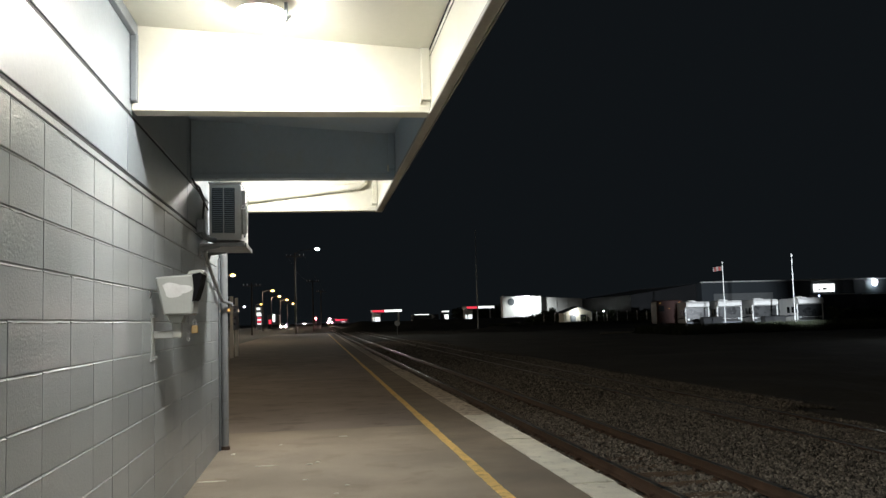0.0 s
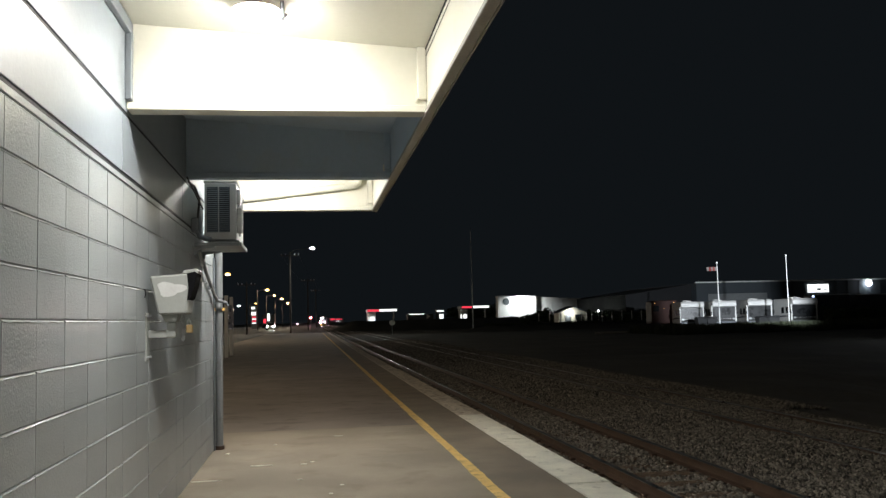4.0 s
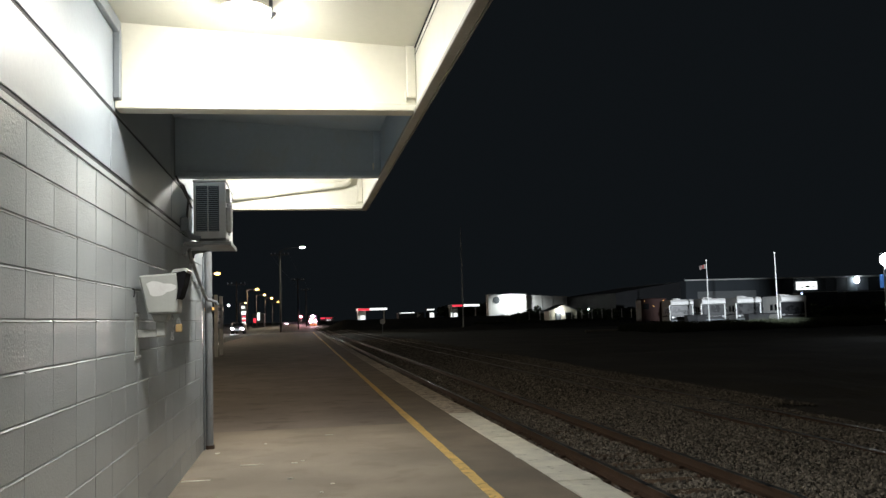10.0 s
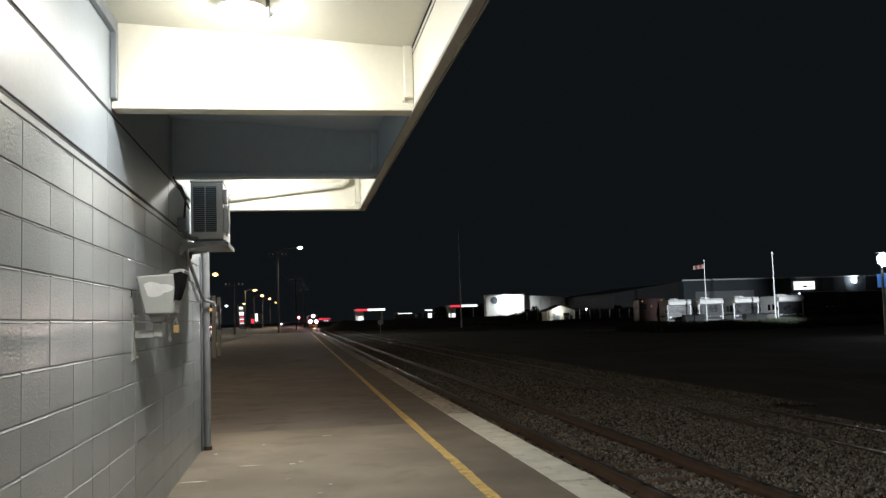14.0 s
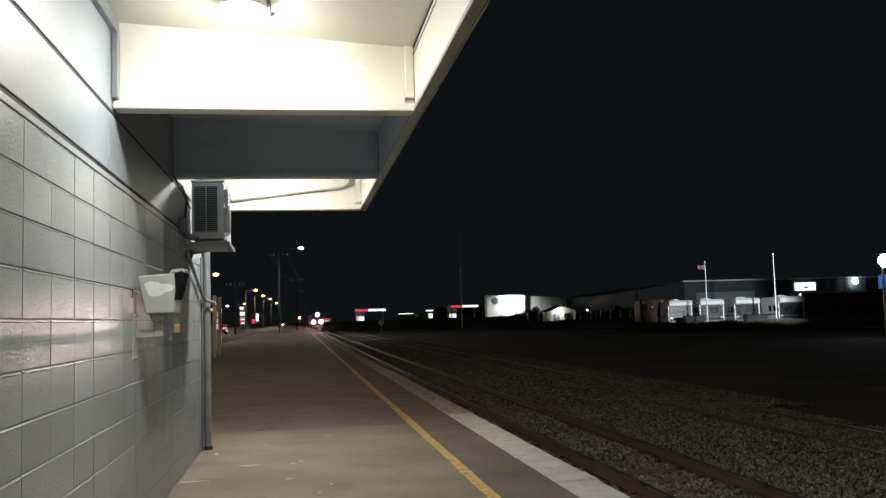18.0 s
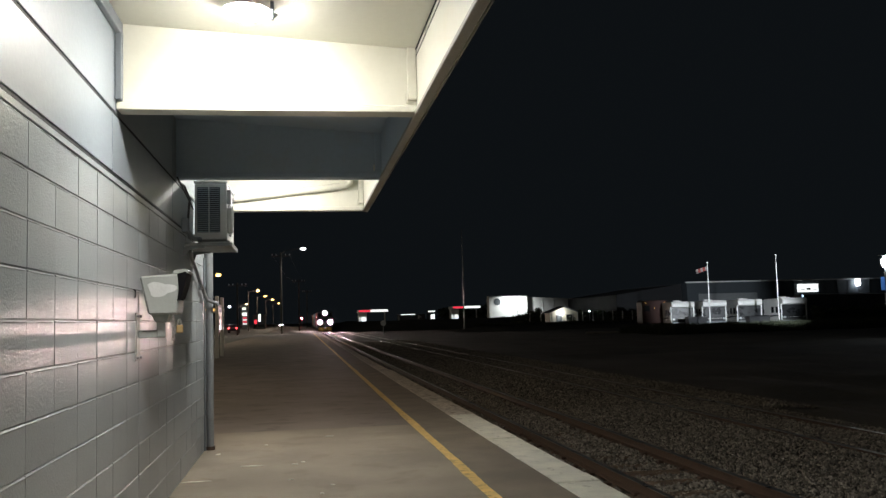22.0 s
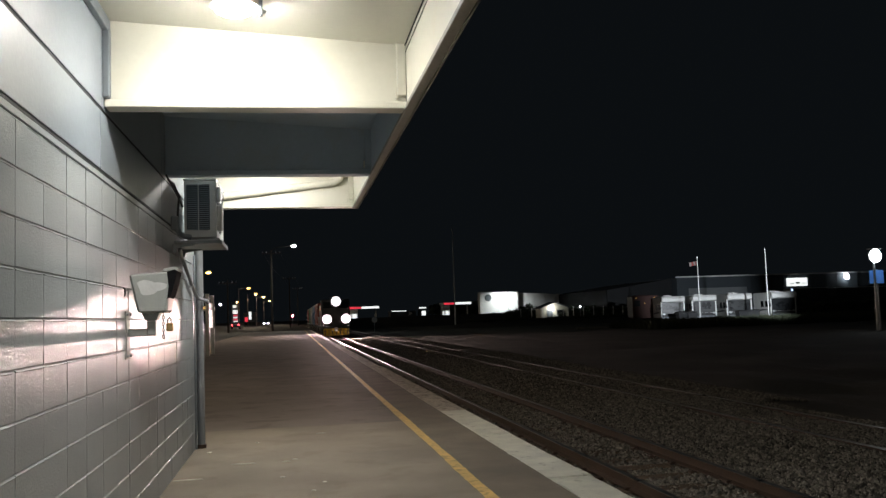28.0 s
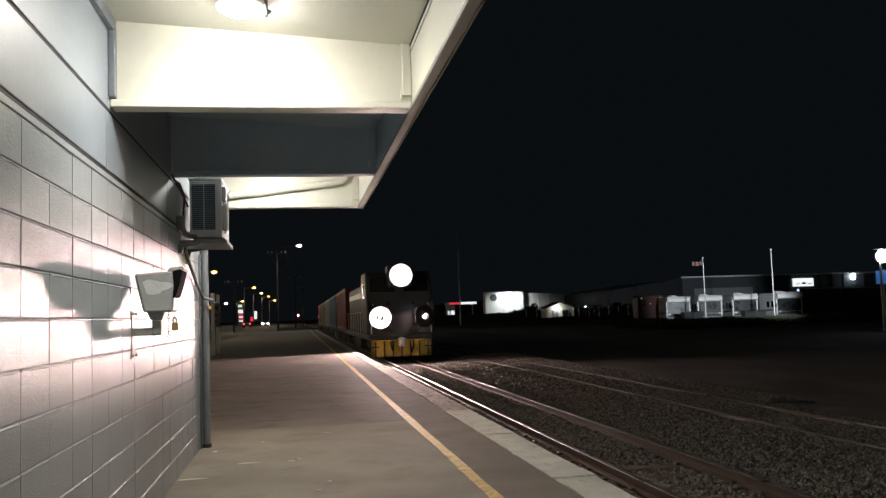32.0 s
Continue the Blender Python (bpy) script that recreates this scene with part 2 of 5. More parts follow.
def box(x0, x1, y0, y1, z0, z1, bevel=0.0, bm=None, seg=1):
    own = bmesh.new()
    bmesh.ops.create_cube(own, size=1, matrix=Matrix.Translation(((x0 + x1) / 2, (y0 + y1) / 2, (z0 + z1) / 2)) @ Matrix.Diagonal((x1 - x0, y1 - y0, z1 - z0, 1)))
    if bevel:
        bmesh.ops.bevel(own, geom=own.edges[:], offset=bevel, segments=seg, affect="EDGES", profile=0.6)
    return join(bm, own)


def join(bm, own):
    if bm is None:
        return own
    me = bpy.data.meshes.new("t")
    own.to_mesh(me)
    own.free()
    bm.from_mesh(me)
    bpy.data.meshes.remove(me)
    return bm


def rod(p, q, r, bm=None, seg=12, r2=None):
    """A round bar from p to q."""
    p, q = Vector(p), Vector(q)
    own = bmesh.new()
    d = q - p
    bmesh.ops.create_cone(own, cap_ends=True, segments=seg, radius1=r, radius2=r if r2 is None else r2, depth=d.length, matrix=Matrix.Translation((p + q) / 2) @ d.to_track_quat("Z", "Y").to_matrix().to_4x4())
    return join(bm, own)


def tube(points, r, bm=None, seg=10):
    """A bent pipe: straight runs with ball joints."""
    bm = bm or bmesh.new()
    for a, b in zip(points, points[1:]):
        rod(a, b, r, bm, seg)
    for a in points[1:-1]:
        own = bmesh.new()
        bmesh.ops.create_uvsphere(own, u_segments=seg, v_segments=6, radius=r * 1.02, matrix=Matrix.Translation(a))
        join(bm, own)
    return bm


def prism(outline, axis, a, b, bm=None, bevel=0.0):
    """An outline in the plane across an axis, drawn out from a to b along it. axis x: (y, z), y: (x, z), z: (x, y)."""
    own = bmesh.new()
    put = {"x": lambda u, v, w: (w, u, v), "y": lambda u, v, w: (u, w, v), "z": lambda u, v, w: (u, v, w)}[axis]
    lo = [own.verts.new(put(u, v, a)) for u, v in outline]
    hi = [own.verts.new(put(u, v, b)) for u, v in outline]
    own.faces.new(lo[::-1])
    own.faces.new(hi)
    k = len(lo)
    for i in range(k):
        own.faces.new((lo[i], lo[(i + 1) % k], hi[(i + 1) % k], hi[i]))
    bmesh.ops.recalc_face_normals(own, faces=own.faces)
    if bevel:
        bmesh.ops.bevel(own, geom=own.edges[:], offset=bevel, segments=1, affect="EDGES")
    return join(bm, own)


def ball(p, r, bm=None, sx=1, sy=1, sz=1, u=16, v=10):
    own = bmesh.new()
    bmesh.ops.create_uvsphere(own, u_segments=u, v_segments=v, radius=r, matrix=Matrix.Translation(p) @ Matrix.Diagonal((sx, sy, sz, 1)))
    return join(bm, own)

# ---- ground, platform and tracks ----
TRACK_1, TRACK_2, RAIL_Z, GAUGE = 5.13, 8.55, -0.42, 1.067


def bend(y):
    """How far the line swings to the side beyond 300 m."""
    return 0.00017 * max(0.0, y - 300) ** 2


def sheet(x0, x1, y0, y1, z, nx, ny, rough=0.0, bm=None):
    own = bmesh.new()
    bmesh.ops.create_grid(own, x_segments=nx, y_segments=ny, size=0.5, matrix=Matrix.Translation(((x0 + x1) / 2, (y0 + y1) / 2, z)) @ Matrix.Diagonal((x1 - x0, y1 - y0, 1, 1)))
    for v in own.verts:
        v.co.z += rough * noise.noise(v.co * 0.35)
    return join(bm, own)


solo("ground", sheet(-900, 900, -300, 2600, -0.72, 60, 90), M_SOIL, "dark flat ground reaching the horizon", "ground", kind="structure")
bed = sheet(3.4, 11.2, -30, 420, -0.555, 60, 900, 0.04)
for v in bed.verts:
    v.co.z -= 0.03 * max(0, 1 - abs(v.co.x - TRACK_1) / 1.3) ** 0.3 if abs(v.co.x - TRACK_1) < 1.3 else 0
    v.co.x += bend(v.co.y)
    v.co.z += 0.09 * min(1, max(0, (v.co.x - bend(v.co.y) - 6.4) / 1.4)) * min(1, max(0, (11.2 - v.co.x + bend(v.co.y)) / 1.2))
solo("ballast_bed", bed, M_BED, "dark crushed-stone bed under the tracks", "track bed", kind="structure")
verge = sheet(11.2, 60, -20, 300, -0.6, 60, 120, 0.12)
solo("verge", verge, M_SOIL, "dark rough verge beyond the tracks", "verge", kind="structure")

platform = solo("platform", box(-4.4, 3.09, -25, 112, -0.9, -0.012), M_ASPHALT, "worn brown asphalt station platform", "platform", kind="structure")
# Paler asphalt up to y = 11.2, darker beyond.
part("sheltered_paving", box(-4.4, 3.088, -25, 11.2, -0.02, 0.0, 0.002), M_ASPHALT_PALE, platform, "paler asphalt on the near part of the platform")
strip = bmesh.new()
rows = []
for i in range(421):
    y = -12 + 0.1 * i if i < 320 else 20 + 0.92 * (i - 320)
    rows.append([strip.verts.new((x, y, 0.0018)) for x in (2.525 + 0.012 * noise.noise((y * 0.4, 5, 0)), 3.087)])
for p, q in zip(rows, rows[1:]):
    strip.faces.new((p[0], p[1], q[1], q[0]))
part("edge_paving", strip, M_ASPHALT_EDGE, platform, "darker asphalt strip beside the edge slabs")
part("open_paving", box(-4.4, 3.088, 11.206, 112, -0.02, -0.001, 0.002), M_ASPHALT, platform, "darker worn asphalt on the far part of the platform")
solo("forecourt", box(-40, -4.4, -60, 420, -0.75, -0.06), M_ROAD, "dark asphalt road beside the station", "road", kind="structure")
solo("forecourt_extension", box(-4.4, 3.2, 112, 420, -0.75, -0.08), M_ROAD, "dark sealed strip past the platform end", "road", kind="structure")
part("platform_wall", box(3.1, 3.40, -25, 112, -0.9, -0.16, 0.01), M_CONCRETE, platform, "stained concrete platform front")

# yellow safety line with a ragged edge
bm = bmesh.new()
prev = None
y = -10.0
rng = random.Random(4)
while y < 110:
    a = 2.435 + rng.uniform(-0.006, 0.006) + 0.012 * noise.noise((y * 0.4, 0, 0))
    b = 2.535 + rng.uniform(-0.006, 0.006) + 0.012 * noise.noise((y * 0.4, 5, 0))
    row = (bm.verts.new((a, y, 0.004)), bm.verts.new((b, y, 0.004)))
    if prev:
        bm.faces.new((prev[0], prev[1], row[1], row[0]))
    prev = row
    y += 0.09 if y < 40 else 1.0
part("safety_line", bm, M_YELLOW, platform, "worn yellow painted safety line")


def coping():
    """White-painted coping slabs along the platform's edge."""
    edge = thing("platform_edge", (3.28, 0, 0), "white-painted worn concrete platform edge slabs", "platform edge", kind="structure")
    rng, y, k = random.Random(8), -12.3, 0
    while y < 111:
        ln = rng.uniform(2.2, 2.6) if y > 4 else 2.4
        if y < 7.1 < y + ln:
            ln = 7.1 - y
        bm = bmesh.new()
        n = 22 if y < 30 else 5
        dx, dz = rng.uniform(-0.008, 0.008), rng.uniform(-0.004, 0.006)
        shift = 0.0 if y < 23.2 else -0.05
        rows = []
        for i in range(n + 1):
            yy = y + 0.012 + (ln - 0.024) * i / n
            chip = -0.014 * max(0, noise.noise((yy * 3.1, 1, 0))) - 0.02 * max(0, noise.noise((yy * 11, 1, 0)) - 0.25)
            inner = 3.095 + 0.022 * noise.noise((yy * 2.3, 9, 0)) + 0.022 * noise.noise((yy * 9, 9, 0))
            out = 3.48 + dx + shift + chip
            zt = 0.006 + dz + 0.006 * noise.noise((yy * 1.3, 3, 0))
            rows.append([bm.verts.new(p) for p in ((inner, yy, -0.14), (inner, yy, zt), (out - 0.03, yy, zt), (out, yy, zt - 0.028), (out, yy, -0.15))])
        for r, s in zip(rows, rows[1:]):
            for j in range(4):
                bm.faces.new((r[j], r[j + 1], s[j + 1], s[j]))
        bm.faces.new(rows[0][::-1])
        bm.faces.new(rows[-1])
        bmesh.ops.recalc_face_normals(bm, faces=bm.faces)
        # Slabs from y = 11 on are browner, darker and more blotched.
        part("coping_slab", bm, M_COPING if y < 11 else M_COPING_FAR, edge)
        y += ln


coping()


def rail_mesh(xc):
    """One rail: foot, web and polished head."""
    prof = [(-0.064, -0.13), (0.064, -0.13), (0.064, -0.118), (0.012, -0.1), (0.009, -0.035), (0.034, -0.028), (0.034, -0.006), (0.026, 0), (-0.026, 0), (-0.034, -0.006), (-0.034, -0.028), (-0.009, -0.035), (-0.012, -0.1), (-0.064, -0.118)]
    ys = [-30, 300] + [300 + 12 * i for i in range(1, 21)]
    bm = bmesh.new()
    rings = [[bm.verts.new((xc + bend(y) + u, y, RAIL_Z + v)) for u, v in prof] for y in ys]
    for r, s in zip(rings, rings[1:]):
        for j in range(len(prof)):
            f = bm.faces.new((r[j], s[j], s[(j + 1) % 14], r[(j + 1) % 14]))
            f.material_index = 1 if j in (6, 7, 8) else 0
    bmesh.ops.recalc_face_normals(bm, faces=bm.faces)
    return bm


for centre, names in ((TRACK_1, "nearest the platform"), (TRACK_2, "on the second line")):
    for side in (-1, 1):
        solo("rail", rail_mesh(centre + side * (GAUGE / 2 + 0.03)), (M_RUST, M_RAILTOP), f"rusty steel rail with polished head {names}", "rail", "rails", "structure")

sleeper_me = mesh_of("sleeper", box(-1.05, 1.05, -0.115, 0.115, -0.14, 0, 0.012), M_SLEEPER)
clip_me = mesh_of("rail_fastening", box(-0.035, 0.035, -0.05, 0.05, 0, 0.035, 0.01), M_RUST)
for tag, centre in (("first", TRACK_1), ("second", TRACK_2)):
    track = thing("sleeper_row", (centre, 0, RAIL_Z - 0.13), f"old timber sleepers of the {tag} line in ballast", "sleepers", kind="structure")
    rng = random.Random(11)
    for k in range(-20, 110 if tag == "first" else 60):
        s = new("sleeper", sleeper_me)
        s.parent = track
        s.matrix_basis = pose(rng.uniform(-0.05, 0.05), 3.1 + k * 0.62 + rng.uniform(-0.04, 0.04), rng.uniform(-0.012, 0.004), 0, 0, rng.uniform(-1.5, 1.5))
        if 0 <= k < 40 and tag == "first":
            for side in (-1, 1):
                for q in (-1, 1):
                    c = new("rail_fastening", clip_me)
                    c.parent = s
                    c.location = (side * (GAUGE / 2 + 0.03) + q * 0.1, 0, 0)


def stones(name, x0, x1, y0, y1, count, size, seed, skip=()):
    """Loose ballast: small broken stones, in one mesh."""
    rng = random.Random(seed)
    base = [Vector(p) for p in ((1, 0, 0), (-1, 0, 0), (0, 1, 0), (0, -1, 0), (0, 0, 1), (0, 0, -1))]
    tri = ((0, 2, 4), (2, 1, 4), (1, 3, 4), (3, 0, 4), (2, 0, 5), (1, 2, 5), (3, 1, 5), (0, 3, 5))
    vs, fs = [], []
    for _ in range(count):
        y = y0 + (y1 - y0) * rng.random() ** 1.4
        x = rng.uniform(x0, x1)
        if any(a < x < b for a, b in skip):
            continue
        r = size * rng.uniform(0.5, 1.25)
        turn = Euler((rng.uniform(0, 6), rng.uniform(0, 6), rng.uniform(0, 6))).to_matrix()
        dip = 0.016 * (1 - abs(x - TRACK_1) / 1.3) ** 0.3 if abs(x - TRACK_1) < 1.3 else 0
        o, k = Vector((x, y, -0.548 - dip + r * 0.35 + 0.04 * noise.noise((x * 0.35, y * 0.35, -0.19)) + 0.09 * min(1, max(0, (x - 6.4) / 1.4)) * min(1, max(0, (11.2 - x) / 1.2)))), len(vs)
        for p in base:
            vs.append(tuple(o + turn @ (p * r * rng.uniform(0.6, 1.15))))
        fs += [(a + k, b + k, c + k) for a, b, c in tri]
    me = bpy.data.meshes.new(name)
    me.from_pydata(vs, [], fs)
    me.materials.append(M_STONES)
    return tagged(new(name, me), "loose grey-brown crushed stone ballast between the tracks", "ballast", kind="stuff")


M_STONES = mat("broken_ballast_stone", (0.19, 0.176, 0.152), 0.75, 0, 0.3, 22, 80, 0.4, island=0.75)
RAILS_AT = [(c + s * (GAUGE / 2 + 0.03) - 0.07, c + s * (GAUGE / 2 + 0.03) + 0.07) for c in (TRACK_1, TRACK_2) for s in (-1, 1)]
stones("ballast_stones", 3.5, 9.6, 4.5, 18, 70000, 0.026, 3, RAILS_AT)
stones("near_ballast_stones", 3.5, 9.0, -7, 4.6, 14000, 0.028, 9, RAILS_AT)
stones("middle_ballast_stones", 3.5, 10.6, 15, 34, 36000, 0.032, 4, RAILS_AT)
stones("far_ballast_stones", 3.6, 10.8, 31, 78, 26000, 0.036, 6, RAILS_AT)

# small worn marks and litter on the platform
rng = random.Random(21)
for x, y, w, d in ((1.37, 10.4, 0.14, 0.03), (0.57, 8.46, 0.2, 0.035), (0.98, 8.44, 0.07, 0.03), (1.06, 8.55, 0.05, 0.03), (0.18, 9.35, 0.06, 0.09), (0.13, 7.75, 0.25, 0.04), (0.95, 7.6, 0.06, 0.03), (1.3, 7.25, 0.04, 0.03), (0.65, 9.9, 0.05, 0.03), (1.2, 6.9, 0.04, 0.03)):
    n = 9
    bm = bmesh.new()
    ring = [(x + w / 2 * math.cos(a) * rng.uniform(0.6, 1.1), y + d / 2 * math.sin(a) * rng.uniform(0.6, 1.1)) for a in [2 * math.pi * i / n for i in range(n)]]
    prism(ring, "z", 0.001, 0.006, bm)
    solo("chewing_gum", bm, M_COPING, "small pale flattened litter spot on the asphalt", "litter", "platform litter", base=(0, 0, 0))

# ---- station wall ----
wall = thing("wall_station", (0, 3, 0), "grey-painted stacked concrete block station wall", "wall", kind="structure")
part("wall_core", box(-0.2, -0.007, -14, 9.79, 0, 3.3), M_MORTAR, wall, "recessed painted mortar")
part("wall_end", box(-4.4, -0.2, 9.6, 9.79, 0, 3.3), M_MORTAR, wall)
part("wall_back", box(-4.4, -4.2, -14, 9.6, 0, 3.3), M_MORTAR, wall)
part("wall_rear", box(-4.2, -0.2, -14, -13.8, 0, 3.3), M_MORTAR, wall)
part("filler_strip", box(-0.010, -0.004, -13.9, 9.78, 2.19, 3.2), M_GROOVE, wall, "dark recessed joints")


def block(seed):
    """A wall block with a ragged lip of paint and mortar along its top edge."""
    rng = random.Random(seed)
    bm = bmesh.new()
    n, rows = 6, []
    for i in range(n + 1):
        y = -0.1972 + 0.3944 * i / n
        d, h = rng.uniform(-0.001, 0.0045), rng.uniform(-0.002, 0.002)
        prof = [(-0.09, 0.0015), (-0.002, 0.0015 + max(h, 0)), (0.0, 0.004 + max(h, 0)), (0.0, 0.186 + h), (d, 0.1905 + h), (-0.006, 0.1985), (-0.09, 0.1985)]
        rows.append([bm.verts.new((u, y, v)) for u, v in prof])
    for p, q in zip(rows, rows[1:]):
        for k in range(6):
            bm.faces.new((p[k], p[k + 1], q[k + 1], q[k]))
    bm.faces.new(rows[0])
    bm.faces.new(rows[-1])
    bmesh.ops.recalc_face_normals(bm, faces=bm.faces)
    return mesh_of("brick", bm, M_BLOCK)


BLOCKS = [block(k) for k in range(7)]
rng = random.Random(2)
for i in range(26):
    for j in range(11):
        b = new("brick", rng.choice(BLOCKS))
        b.parent = wall
        b.matrix_basis = pose(rng.uniform(-0.0012, 0.0012), 9.6 - 0.4 * i - 3, 0.2 * j, 0, rng.uniform(-0.12, 0.12), rng.uniform(-0.09, 0.09))
part("rear_blocks", box(-0.09, 0, -13.9, -0.61, 0, 2.197, 0.004), M_BLOCK, wall)
part("cap_course", box(-0.09, 0.001, -13.9, 9.796, 2.202, 2.236, 0.003), M_BLOCK, wall)
for a, b in ((-13.9, 4.945), (4.957, 7.33), (7.345, 9.796)):
    part("band_panel", box(-0.09, 0.003, a, b, 2.256, 2.6, 0.003), M_BAND, wall, "smooth painted plaster band")
for a, b in ((-13.9, 4.99), (4.995, 7.33), (7.345, 9.796)):
    part("upper_panel", box(-0.09, 0.003, a, b, 2.622, 3.2, 0.003), M_BAND, wall, "smooth painted plaster panel")
part("wall_trim", box(0.004, 0.04, 2.0, 5.06, 3.085, 3.16, 0.004), M_TRIM, wall, "grey cover strip under the ceiling")
part("wall_post", box(0.004, 0.042, 5.005, 5.066, 2.69, 3.1, 0.004), M_TRIM, wall, "grey cover strip beside the beam")

# ---- canopy ----
canopy = thing("canopy", (0, 5, 2.63), "cream-painted timber platform canopy with deep cross beams", "canopy")
for a, b in ((2.9, 5.07), (5.19, 7.55), (7.67, 9.86), (-14, 2.9)):
    # The middle bay's fascia takes the shaded grey in place of cream.
    part("fascia_board", box(1.795, 1.835, a - (0.12 if a > 3 else 0), b, 2.66, 3.16, 0.004), M_SHADED_BAY if a == 5.19 else M_CREAM, canopy, "painted fascia board")
part("fascia_lip", box(1.778, 1.836, -14, 9.93, 2.628, 2.655, 0.004), M_BROWN, canopy, "weathered edge strip under the fascia")
part("fascia_gutter", prism([(1.838, 2.622), (1.850, 2.63), (1.850, 3.2), (1.838, 3.2)], "y", -14, 9.95), M_BROWN, canopy, "grey outer gutter face")
for y in (5.07, 7.55, 9.86):
    # The beam at 7.55 carries the unlit bay's shade in its colour.
    bmn = part("crossbeam", box(0.0045, 1.794, y, y + 0.1, 2.685, 3.22, 0.004), M_SHADED_BAY if y == 7.55 else M_CREAM, canopy, "deep cream-painted cross beam")
    part("beam_lip", box(0.0045, 1.794, y - 0.02, y + 0.12, 2.64, 2.684, 0.005), M_SHADED_BAY if y == 7.55 else M_CREAM, bmn, "projecting strip along the beam's foot")
    part("corner_strip", box(1.735, 1.793, y - 0.03, y - 0.001, 2.72, 3.06, 0.005), M_SHADED_BAY if y == 7.55 else M_CREAM, bmn)
    part("corner_clip", box(1.722, 1.735, y - 0.02, y - 0.001, 2.70, 2.76, 0.003), M_CREAM, bmn)
part("ceiling_bead", box(1.787, 1.794, -4, 5.06, 3.034, 3.042, 0.001), M_GROOVE, canopy, "dark shadow bead along the fascia")
part("lower_bead", box(1.7905, 1.794, -4, 5.06, 2.994, 2.998, 0.001), M_GROOVE, canopy, "dark shadow bead along the fascia")
bm = bmesh.new()
# Ceiling stretch 1 has the bay's shade painted in.
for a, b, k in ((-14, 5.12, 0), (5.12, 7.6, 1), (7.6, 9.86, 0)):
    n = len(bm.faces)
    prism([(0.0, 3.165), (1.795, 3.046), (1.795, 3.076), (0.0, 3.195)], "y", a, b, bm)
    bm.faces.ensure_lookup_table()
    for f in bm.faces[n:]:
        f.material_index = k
solo("ceiling", bm, (M_CEIL, M_SHADED_BAY), "off-white sloping canopy ceiling", "ceiling", kind="structure")
solo("canopy_roof", prism([(-4.5, 3.32), (1.90, 3.21), (1.90, 3.26), (-4.5, 3.4)], "y", -14.2, 9.98), M_TRIM, "low metal roof over canopy and station", "roof", kind="structure")


def ceiling_light(x, y, z, name="ceiling_light"):
    """A round bulkhead light on a short stem under the ceiling."""
    t = thing(name, (x, y, z), "glowing white round bulkhead light under the canopy ceiling", "ceiling light", "canopy lights")
    part("base_plate", rod((x, y, z + 0.15), (x, y, z + 0.185), 0.1, seg=24), M_WHITE, t)
    # Added pan: cuts off the light thrown up at the ceiling.
    part("reflector", rod((x, y, z + 0.079), (x, y, z + 0.085), 0.125, seg=28), M_WHITE, t, "flat white pan added to shield the ceiling")
    part("stem", rod((x, y, z + 0.075), (x, y, z + 0.155), 0.04, seg=16), M_WHITE, t)
    glass_bowl = ball((x, y, z + 0.072), 0.11, None, 1, 1, 0.38, 16, 8)
    bmesh.ops.delete(glass_bowl, geom=[v for v in glass_bowl.verts if v.co.z > z + 0.0725], context="VERTS")
    part("diffuser", glass_bowl, M_LIT, t, "glowing opal diffuser", True)
    arm = box(x + 0.13, x + 0.15, y - 0.02, y + 0.02, z + 0.03, z + 0.185, 0.004)
    part("bracket", arm, M_TRIM, t, "dark side bracket")
    part("bracket_bolt", rod((x + 0.15, y, z + 0.06), (x + 0.165, y, z + 0.05), 0.012), M_STEEL, t)
    return t


ceiling_light(0.79, 4.48, 2.975)
ceiling_light(0.79, 9.0, 2.975)
# These two are unseen, behind the camera, added to carry on the row's light.
ceiling_light(0.79, -0.45, 2.975)
ceiling_light(0.79, -5.3, 2.975)

# ---- air conditioner, box and pipes on the wall ----
M_LOUVRE = mat("grey_blue_louvre_plastic", (0.21, 0.245, 0.27), 0.5, 0, 0.08, 6, 40, 0.04)


